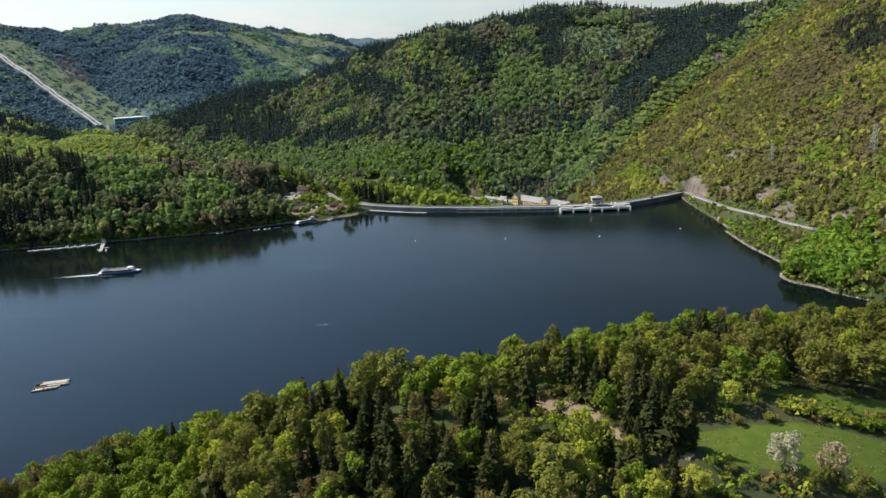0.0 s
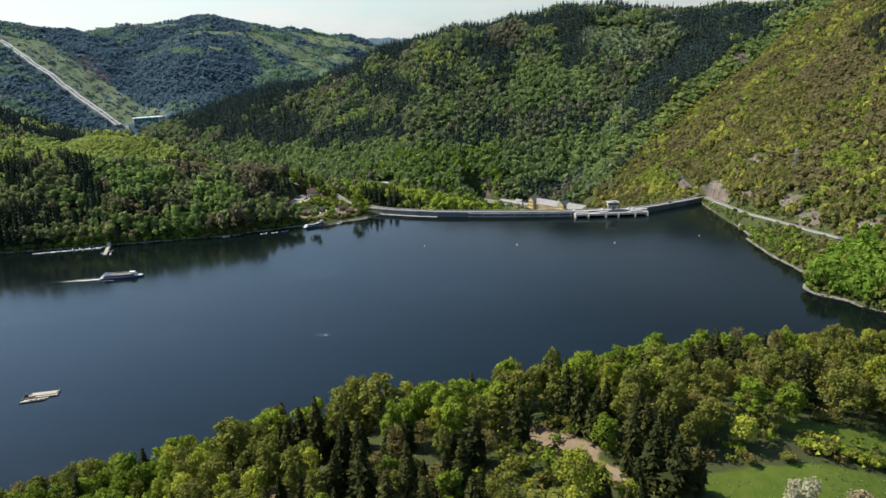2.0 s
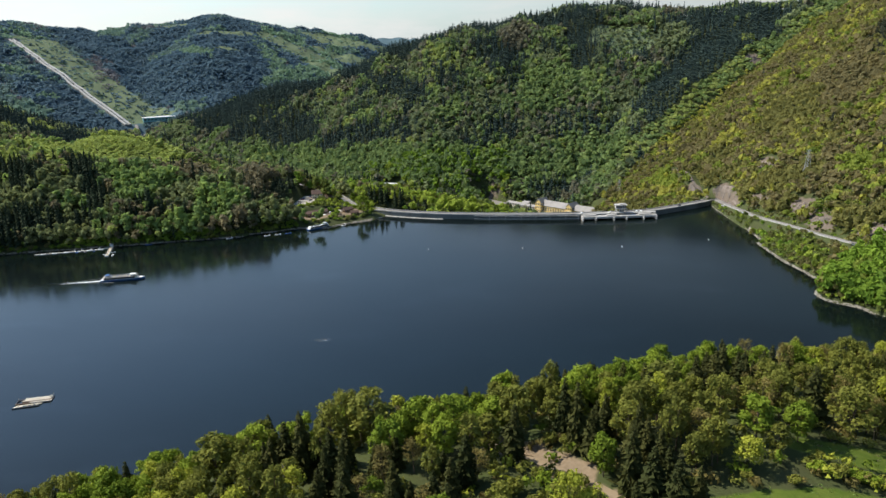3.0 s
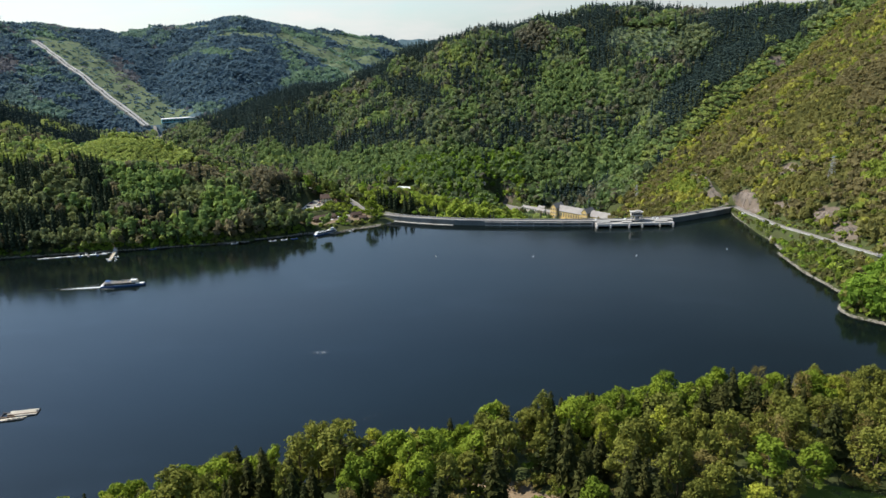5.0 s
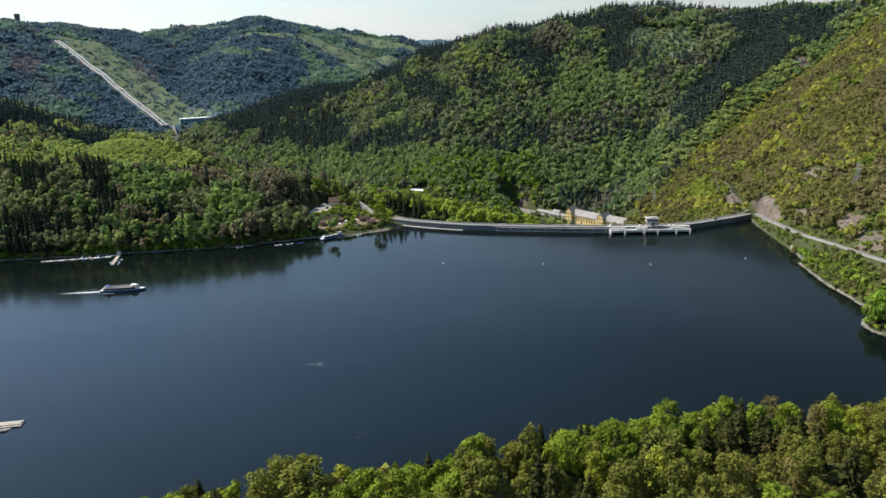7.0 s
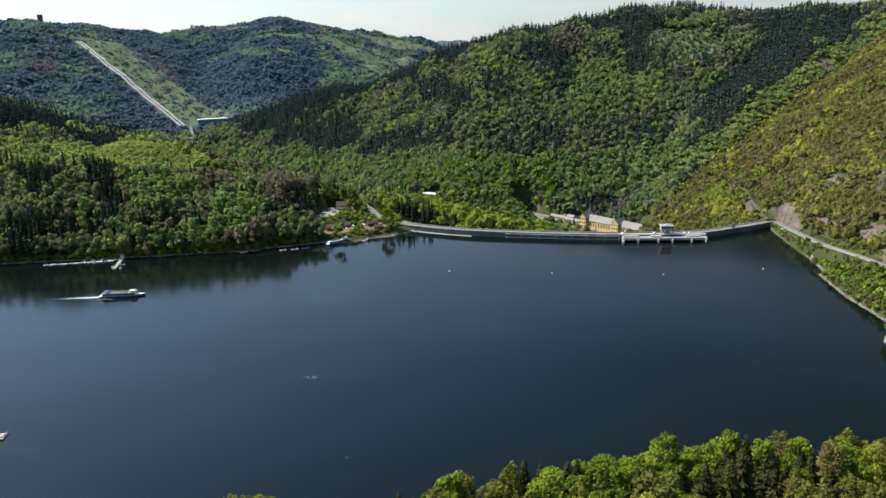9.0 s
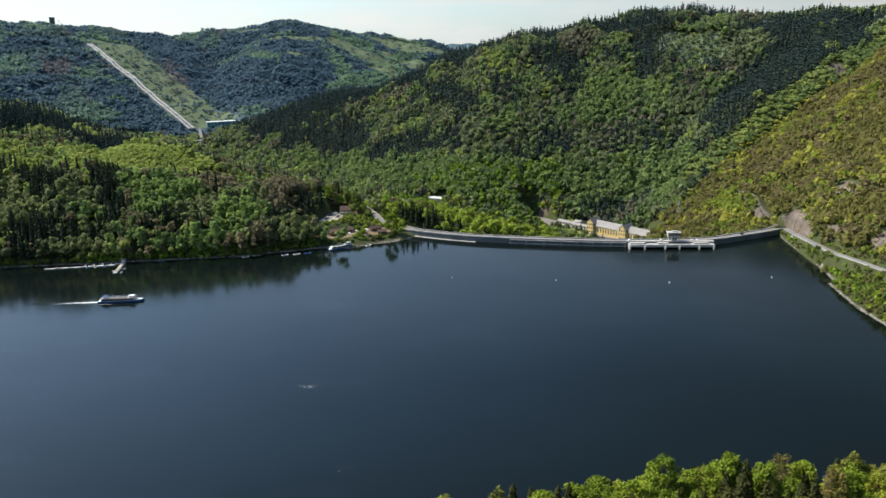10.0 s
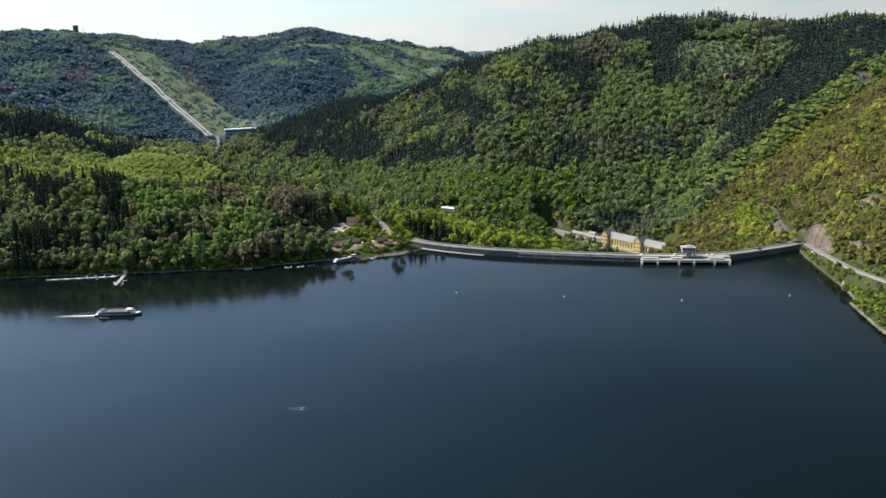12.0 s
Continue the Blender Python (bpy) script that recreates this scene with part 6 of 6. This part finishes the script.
# scrub on the bank between road and water
X, Y = scatter(270, 400, 480, 905, 3.9, 31, lambda x, y: dry(x, y, 0.6) & (x < np.interp(y, [p[1] for p in ROAD_LAKE[::-1]], [p[0] for p in ROAD_LAKE[::-1]])) & (height(x, y) < along(ROAD_LAKE, x, y)[1] - 2.2) & clear_of_roads(x, y, 0.1))
forest("low green scrub on the bank between road and water", X, Y, kinds_at(X, Y, 15, {"beech": 0.2, "oak": 0.5, "spruce": -3, "bud": 0.3, "birch": 0.0}), 30, 4.8, 4.4, 13, 1.0, name="scrub")
X, Y = scatter(296, 400, 560, 900, 4.2, 33, lambda x, y: (x > np.interp(y, [p[1] for p in ROAD_LAKE[::-1]], [p[0] for p in ROAD_LAKE[::-1]]) + 5) & (along(ROAD_LAKE, x, y)[0] < 34) & (bare(x, y) + 0.5 * rolling(x, y, 12, 6) < 0.75))
forest("low scrub between the rocks over the lake road", X, Y, kinds_at(X, Y, 17, {"beech": 0.1, "oak": 0.5, "spruce": -3, "bud": 0.5, "birch": 0.0}), 24, 3.8, 2.4, 15, 1.0, name="scrub")
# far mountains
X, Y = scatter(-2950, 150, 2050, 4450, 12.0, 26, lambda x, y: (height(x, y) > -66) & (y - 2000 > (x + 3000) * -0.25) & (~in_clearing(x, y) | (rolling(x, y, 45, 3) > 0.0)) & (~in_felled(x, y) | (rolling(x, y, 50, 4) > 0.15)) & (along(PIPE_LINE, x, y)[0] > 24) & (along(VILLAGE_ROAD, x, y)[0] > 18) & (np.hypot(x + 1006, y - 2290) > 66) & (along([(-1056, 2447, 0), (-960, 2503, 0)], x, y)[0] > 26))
forest("distant forest on the far mountains, blue haze painted into its green", X, Y, kinds_at(X, Y, 10, {"beech": 0.0, "oak": 0.0, "spruce": 0.35, "bud": -0.4, "birch": -0.5}, 1.6, 0.22, 420), 5, 14.5, 5.5, 8, 1.75, mats_by=MAT_FAR, soft=3.2, spire=None, speckle=0.16, low=np.where(in_clearing(X, Y) | in_felled(X, Y), 0.35, 1.0))

# ---------------------------------------------------------------- single trees on the near hill
def sprays(n, lobes, leaf, r):
    """Leaf sprays over lobes (x, y, z, radius), each a three-sided face."""
    lobes = np.array(lobes)
    pick = r.choice(len(lobes), n, p=lobes[:, 3] ** 2 / (lobes[:, 3] ** 2).sum())
    d = r.normal(size=(n, 3))
    d[:, 2] = np.where(d[:, 2] < -0.5, -d[:, 2], d[:, 2])
    d /= np.linalg.norm(d, axis=1)[:, None]
    c = lobes[pick, :3] + d * lobes[pick, 3:4] * (1.12 - 0.62 * r.uniform(0, 1, (n, 1)) ** 1.5)
    nn = d + r.normal(size=(n, 3)) * 0.55
    nn /= np.linalg.norm(nn, axis=1)[:, None]
    t = np.cross(nn, r.normal(size=(n, 3)))
    t /= np.linalg.norm(t, axis=1)[:, None]
    b = np.cross(nn, t)
    w = leaf * r.uniform(0.5, 1.15, (n, 1))
    v = leaf * r.uniform(0.4, 0.95, (n, 1))
    mid = (lobes[:, :3] * lobes[:, 3:4]).sum(0) / lobes[:, 3].sum()
    out = (c - mid) / np.abs(c - mid).max()
    turned = 0.7 * d + 0.6 * out + r.normal(size=(n, 3)) * 0.25 + np.array((0, 0, 0.1))
    turned /= np.linalg.norm(turned, axis=1)[:, None]
    return np.stack([c - t * w - b * v * 0.6, c + t * w - b * v * 0.6, c + t * w * r.uniform(-0.6, 0.6, (n, 1)) + b * v * 1.2], 1), turned


def crown_mesh(made, mat, name="crown"):
    faces, turned = made
    co = faces.reshape(-1, 3)
    me = bulk_mesh(name, co, np.arange(len(co)).reshape(-1, 3), normals=np.repeat(turned, 3, 0))
    me.materials.append(mat)
    return me


def broadleaf(kind, wide, tall, n, leaf, seed, label, name="broadleaf_tree", mat=None, base=0.32):
    r = np.random.RandomState(seed)
    thing = tagged(new(name), label, "tree", group="trees of the near hill")
    bm = bmesh.new()
    lean = r.normal(size=2) * 0.4
    fork = tall * base
    limb(bm, (0, 0, -0.8), (lean[0] * 0.5, lean[1] * 0.5, fork), 0.26 * tall / 16, 0.18 * tall / 16, 6)
    limb(bm, (lean[0] * 0.5, lean[1] * 0.5, fork), (lean[0], lean[1], tall * 0.86), 0.18 * tall / 16, 0.03, 6)
    lobes = [(lean[0], lean[1], tall * 0.80, wide * 0.24)]
    for k in range(26):
        a = k * 2.399 + r.uniform(-0.5, 0.5)
        u = r.uniform(0, 1)
        z = tall * (base + 0.12 + (0.80 - base) * u)
        rad = wide / 2 * math.sin(math.pi * (0.22 + 0.62 * u)) * r.uniform(0.5, 0.82)
        x, y = lean[0] + rad * math.cos(a), lean[1] + rad * math.sin(a)
        limb(bm, (lean[0] * 0.6, lean[1] * 0.6, max(fork * 0.9, z - tall * 0.16)), (x, y, z), 0.09 * tall / 16, 0.025, 3)
        lobes.append((x, y, z, wide * r.uniform(0.11, 0.20)))
    part("trunk", bm, M_BARK, thing)
    ob = new("crown", crown_mesh(sprays(n, lobes, leaf, r), mat or MAT_LEAF[kind]))
    ob.parent = thing
    return thing


def spruce(wide, tall, seed, label, n=58):
    r = np.random.RandomState(seed)
    thing = tagged(new("spruce_tree"), label, "tree", group="trees of the near hill")
    bm = bmesh.new()
    limb(bm, (0, 0, -0.8), (0, 0, tall * 0.97), 0.24 * tall / 18, 0.03, 5)
    part("trunk", bm, M_BARK, thing)
    out, turned = [], []
    for k in range(n):
        u = k / n
        z = tall * (0.12 + 0.86 * u)
        rad = wide / 2 * (1 - u) ** 0.7 * r.uniform(0.6, 1.25) + 0.3
        for j in range(11 if u < 0.6 else 7):
            a = j * 6.283 / (11 if u < 0.6 else 7) + k * 1.7 + r.uniform(-0.25, 0.25)
            o = np.array((math.cos(a), math.sin(a), 0))
            t = np.array((-math.sin(a), math.cos(a), 0))
            L = rad * r.uniform(0.7, 1.1)
            for s0, s1 in ((0.10, 0.55), (0.5, 1.0)):
                nv = np.array((o[0] * 0.7, o[1] * 0.7, 0.7)) + r.normal(size=3) * 0.25
                turned.append(nv / np.linalg.norm(nv))
                w1 = L * r.uniform(0.13, 0.27)
                d0, d1 = -0.25 * L * s0, -0.50 * L * s1 ** 1.3
                jig = r.normal(size=3) * 0.15 * L
                out.append([np.array((0, 0, z + d0)) + o * L * s0, np.array((0, 0, z + d1)) + o * L * s1 - t * w1 + jig, np.array((0, 0, z + d1)) + o * L * s1 + t * w1 - jig])
    ob = new("crown", crown_mesh((np.array(out), np.array(turned)), MAT_LEAF["spruce"]))
    ob.parent = thing
    return thing


def bush(kind, wide, tall, n, leaf, seed, label, mat=None):
    r = np.random.RandomState(seed)
    thing = tagged(new("bush"), label, "bush", group="bushes of the near hill")
    bm = bmesh.new()
    lobes = []
    for k in range(9):
        a, q = k * 2.399, wide / 2 * math.sqrt(r.uniform(0.02, 0.6))
        z = tall * r.uniform(0.35, 0.72)
        limb(bm, (0, 0, -0.4), (q * math.cos(a), q * math.sin(a), z), 0.07, 0.02, 5)
        lobes.append((q * math.cos(a), q * math.sin(a), z, wide * r.uniform(0.14, 0.24)))
    part("stems", bm, M_BARK, thing)
    ob = new("foliage", crown_mesh(sprays(n, lobes, leaf, r), mat or MAT_LEAF[kind], "foliage"))
    ob.parent = thing
    return thing


def bare_tree(tall, seed, label, name="bare_tree"):
    r = np.random.RandomState(seed)
    thing = tagged(new(name), label, "tree", group="trees of the near hill")
    bm = bmesh.new()
    limb(bm, (0, 0, -0.8), (0, 0, tall), 0.22, 0.04, 7)
    part("trunk", bm, M_DEADWOOD, thing)
    bm = bmesh.new()
    for k in range(34):
        z = tall * r.uniform(0.3, 0.97)
        a, L = k * 2.399, tall * 0.26 * (1.15 - z / tall)
        e = Vector((math.cos(a) * L, math.sin(a) * L, z + L * 0.75))
        limb(bm, (0, 0, z), e, 0.08, 0.03, 5)
        for j in range(4):
            s = r.uniform(0.35, 0.9)
            p = Vector((0, 0, z)).lerp(e, s)
            limb(bm, p, p + Vector((r.normal() * 0.7, r.normal() * 0.7, r.uniform(0.3, 1.1))), 0.04, 0.02, 4)
    part("branch_crown", bm, M_DEADWOOD, thing)
    return thing


TREE_LABEL = {
    "beech": "tall broadleaf tree in fresh bright green leaf",
    "oak": "spreading broadleaf tree in olive green young leaf",
    "bud": "thin-crowned broadleaf tree in brownish bud",
    "birch": "light broadleaf tree in yellow-green spring leaf",
}
TREE_NAME = {"beech": "beech_tree", "oak": "oak_tree", "bud": "budding_tree", "birch": "birch_tree"}
MODELS = {k: [broadleaf(k, w, h, n, leaf, 40 + 9 * i + j, TREE_LABEL[k], TREE_NAME[k], base=b) for j, (w, h, b) in enumerate(((10.0, 17, 0.16), (7.8, 18, 0.18), (9.0, 13.5, 0.12)))]
          for i, (k, n, leaf) in enumerate((("beech", 1400, 0.54), ("oak", 1350, 0.52), ("bud", 1050, 0.40), ("birch", 1300, 0.48)))}
MODELS["spruce"] = [spruce(w, h, 90 + j, "tall dark spruce with drooping branches") for j, (w, h) in enumerate(((6.4, 18), (5.6, 15), (7.0, 20)))]
BUSHES = [bush(k, w, h, 620, 0.36, 120 + j, lab) for j, (k, w, h, lab) in enumerate((
    ("beech", 5.0, 4.0, "dense bright green leafy bush"), ("oak", 5.6, 4.4, "wide olive green leafy bush"), ("bud", 4.6, 3.8, "brownish bush still in bud"), ("birch", 4.4, 4.2, "pale yellow-green bush in leaf")))]


def shore_edge(x):
    return np.interp(x, [-260, -200, -150, -100, -40, 0, 40, 85, 140, 300], [230, 245, 258, 262, 257, 254, 288, 326, 332, 324])


# single trees that stand out: kind, place, height, width
EDGE_TREES = [
    ("beech", -55, 244, 19, 11.5), ("oak", -18, 250, 20.5, 15), ("beech", -2, 249, 15.5, 11.5), ("beech", 9, 247, 16.5, 12), ("beech", 21, 255, 16, 11),
    ("oak", 30, 253, 19.5, 12.5), ("oak", -31, 249, 18, 10.5), ("beech", 104, 244, 17, 12), ("beech", 118, 246, 13.5, 10.5), ("oak", 82, 271, 19, 15),
    ("bud", 87, 241, 13, 11.5), ("birch", 96, 230, 11.5, 10), ("birch", 71, 186, 9.5, 9.5), ("oak", -70, 246, 20, 14), ("beech", 54, 228, 15, 9),
]
CLEARING_TREES = [("bud", 17, 222, 10.5, 8.5), ("oak", 31, 185, 18, 14), ("birch", 160, 273, 20, 9), ("oak", 137, 252, 19, 14), ("oak", 156, 254, 19, 15), ("beech", -104, 226, 16, 12), ("oak", -122, 224, 15, 12)]
DARK_SPRUCES = [
    ("spruce", 48, 242, 24, 6.5), ("spruce", 45, 250, 22, 6), ("spruce", 69, 204, 20, 8.5), ("spruce", 64, 210, 21, 8.5), ("spruce", 60, 218, 24, 6.5), ("spruce", -37, 233, 24, 6.5),
    ("spruce", -44, 240, 19, 7.5), ("spruce", -10, 189, 24, 9.5), ("spruce", 0, 187, 23, 9.5), ("spruce", 12, 187, 22, 8.5), ("spruce", -18, 201, 24, 9), ("spruce", 9, 198, 18, 8),
    ("spruce", -5, 195, 22, 8), ("spruce", 102, 280, 22, 8.5), ("spruce", 107, 287, 23, 8.5), ("spruce", 116, 290, 19, 7.5), ("spruce", 96, 282, 20, 7.5), ("spruce", 130, 264, 21, 9),
]
LANDMARKS = EDGE_TREES + CLEARING_TREES + DARK_SPRUCES


def place_near():
    for i, (k, x, y, tall, wide) in enumerate(LANDMARKS):
        base_w, base_h = {"spruce": ((6.4, 18), (5.6, 15), (7.0, 20))}.get(k, ((10.0, 17), (7.8, 18), (9.0, 13.5)))[i % 3]
        u = wide / base_w
        copy_thing(MODELS[k][i % 3], pose(x, y, float(height(x, y)), 0, 0, i * 67) @ Matrix.Diagonal((u, u, tall / base_h, 1)))
    alone = np.array([(x, y, wide) for _, x, y, _, wide in LANDMARKS])
    X, Y = scatter(-235, 262, 158, 362, 7.6, 27, lambda x, y: dry(x, y, 6) & (y < shore_edge(x) + 24) & clear_of_roads(x, y, 2.5) & (in_meadow(x, y) > 1.15) & ~((x > 112) & (x < 172) & (y > 216) & (y < 247 + 0.06 * (x - 112)))
                   & (np.hypot(x[:, None] - alone[:, 0], y[:, None] - alone[:, 1]) > alone[:, 2] * 0.5).all(1))
    kind = kinds_at(X, Y, 12, {"beech": 0.25, "oak": 0.4, "spruce": 0.0, "bud": -0.15, "birch": -0.1})
    chance = np.random.RandomState(6).uniform(0, 1, len(X))
    for ex, ey, eu, ev, share in ((70, 211, 11, 11, 1.0), (64, 231, 9, 8, 0.8), (-5, 208, 25, 26, 0.6), (-36, 232, 14, 14, 0.6), (112, 298, 24, 16, 0.8), (52, 248, 8, 12, 0.7), (-170, 205, 14, 14, 0.6), (130, 262, 8, 8, 0.8)):
        kind = np.where((((X - ex) / eu) ** 2 + ((Y - ey) / ev) ** 2 < 1) & (chance < share), KINDS.index("spruce"), kind)
    kind = np.where((X > 76) & (Y < 222) & (kind == KINDS.index("spruce")), KINDS.index("oak"), kind)
    z = height(X, Y)
    # low growth round the meadow, the track and the felled corner
    low = (in_meadow(X, Y) < 1.9) | ((along(TRACK_EARTH, X, Y)[0] < 9) & (Y < 262))
    low |= (((X - 36) / 30) ** 2 + ((Y - 219) / 17) ** 2 < 1)
    low |= (((X - 92) / 13) ** 2 + ((Y - 217) / 13) ** 2 < 1) | ((X > 58) & (Y < 196) & (chance < 0.85))
    low &= kind != KINDS.index("spruce")
    r = np.random.RandomState(3)
    near = (X > -190) & (X < 215) & (Y > 158) & (Y < shore_edge(X) + 8)
    rest = np.zeros(len(X), bool)
    made = {k: 0 for k in KINDS}
    order = np.argsort(Y)
    for i in order:
        k = KINDS[kind[i]]
        s = r.uniform(0.70, 1.08)
        turn, pick = r.uniform(0, 360), r.randint(0, 3)
        if 88 < X[i] < 128 and 182 < Y[i] < 202:
            s *= 0.6
        if low[i] and near[i]:
            m = BUSHES[["beech", "oak", "bud", "birch"].index(k)]
            copy_thing(m, pose(X[i], Y[i], z[i], 0, 0, turn) @ Matrix.Diagonal((s, s, s * r.uniform(0.8, 1.2), 1)))
        elif low[i]:
            continue
        elif near[i] and made[k] < 270:
            made[k] += 1
            copy_thing(MODELS[k][pick], pose(X[i], Y[i], z[i], r.uniform(-2, 2), r.uniform(-2, 2), turn) @ Matrix.Diagonal((s, s, s * r.uniform(0.9, 1.12), 1)))
        else:
            rest[i] = True
    # undergrowth between the trees
    forest("mixed spring wood towards the shore", X[rest], Y[rest], kind[rest], 260, 9.2, 15.5, 9, 0.52, mats_by=MAT_NEAR, soft=0.0)
    # hedge across the meadow
    for i, t in enumerate(np.arange(0, 1, 0.055)):
        x, y = 116 + 50 * t, 230 - 9 * t + 5 * t * t + r.uniform(-1.2, 1.2)
        copy_thing(BUSHES[(0, 0, 1, 0, 0)[i % 5]], pose(x, y, float(height(x, y)), 0, 0, r.uniform(0, 360)) @ Matrix.Diagonal((1.05, 1.05, r.uniform(0.65, 1.0), 1)))
    U, V = scatter(75, 175, 196, 250, 1.1, 36, lambda x, y: in_meadow(x, y) < 1.15)
    keep = rolling(U, V, 9, 5) > 0.12
    forest("uneven tufts of grass on the meadow", U[keep], V[keep], kinds_at(U[keep], V[keep], 19, {"beech": 0.9, "oak": 0.8, "spruce": -9, "bud": -0.2, "birch": -0.3}), 7, 1.0, 0.22, 17, 0.9, name="grass_tufts", mats_by=MAT_HILL, soft=2.5)
    U, V = scatter(-160, 230, 160, 330, 5.8, 29, lambda x, y: dry(x, y, 1) & clear_of_roads(x, y, 1.5) & (in_meadow(x, y) > 1.25) & ((in_meadow(x, y) < 2.8) | (along(TRACK_EARTH, x, y)[0] < 15) | (np.hypot(x - 36, y - 216) < 28) | (rolling(x, y, 30, 21) > 0.12)))
    forest("low undergrowth of brambles and saplings", U, V, kinds_at(U, V, 14, {"beech": 0.2, "oak": 0.5, "spruce": -1.5, "bud": 0.25, "birch": 0.0}), 44, 4.6, 3.0, 12, 0.55, name="undergrowth", mats_by=MAT_NEAR, soft=0.0)


place_near()
for k in KINDS:
    for m in MODELS[k]:
        for o in (*m.children_recursive, m):
            bpy.data.objects.remove(o)
for m in BUSHES:
    for o in (*m.children_recursive, m):
        bpy.data.objects.remove(o)


def stand(thing, x, y, turn=0, size=1.0):
    thing.matrix_world = pose(x, y, float(height(x, y)), 0, 0, turn) @ Matrix.Diagonal((size, size, size, 1))
    return thing


stand(broadleaf("birch", 9, 11, 1700, 0.40, 201, "wild cherry tree covered in creamy white blossom", "blossom_tree", MAT_BLOSSOM, 0.03), 102, 199, 0, 1.2)
stand(broadleaf("birch", 8.5, 8, 1300, 0.38, 202, "small tree with pale pinkish blossom", "blossom_tree", MAT_PINK, 0.03), 117, 199, 0, 1.2)
stand(bare_tree(15, 203, "tall bare tree with grey leafless branches"), 138, 312)
stand(bare_tree(12, 204, "dead grey tree without leaves"), -40, 222)
stand(broadleaf("beech", 11, 15, 1700, 0.55, 205, "single full green tree at the end of the dam", base=0.06), -112, 876, 0, 1.5)
stand(broadleaf("beech", 8, 11, 1300, 0.50, 206, "small green tree beside the dam road", base=0.1), -133, 938)
stand(broadleaf("oak", 8, 12, 1300, 0.50, 207, "olive green tree on the bank by the restaurant", base=0.1), -204, 842)
stand(spruce(6.5, 11, 208, "small dark conifer on the rocky bank by the lake road"), 331, 777)
stand(broadleaf("oak", 7, 6, 900, 0.42, 209, "low bushy tree on the bank below the lake road", base=0.05), 298, 772, 0, 1.0)
stand(broadleaf("beech", 7, 7, 900, 0.42, 210, "rounded green bush by the waterline", base=0.05), 301, 668, 0, 1.1)
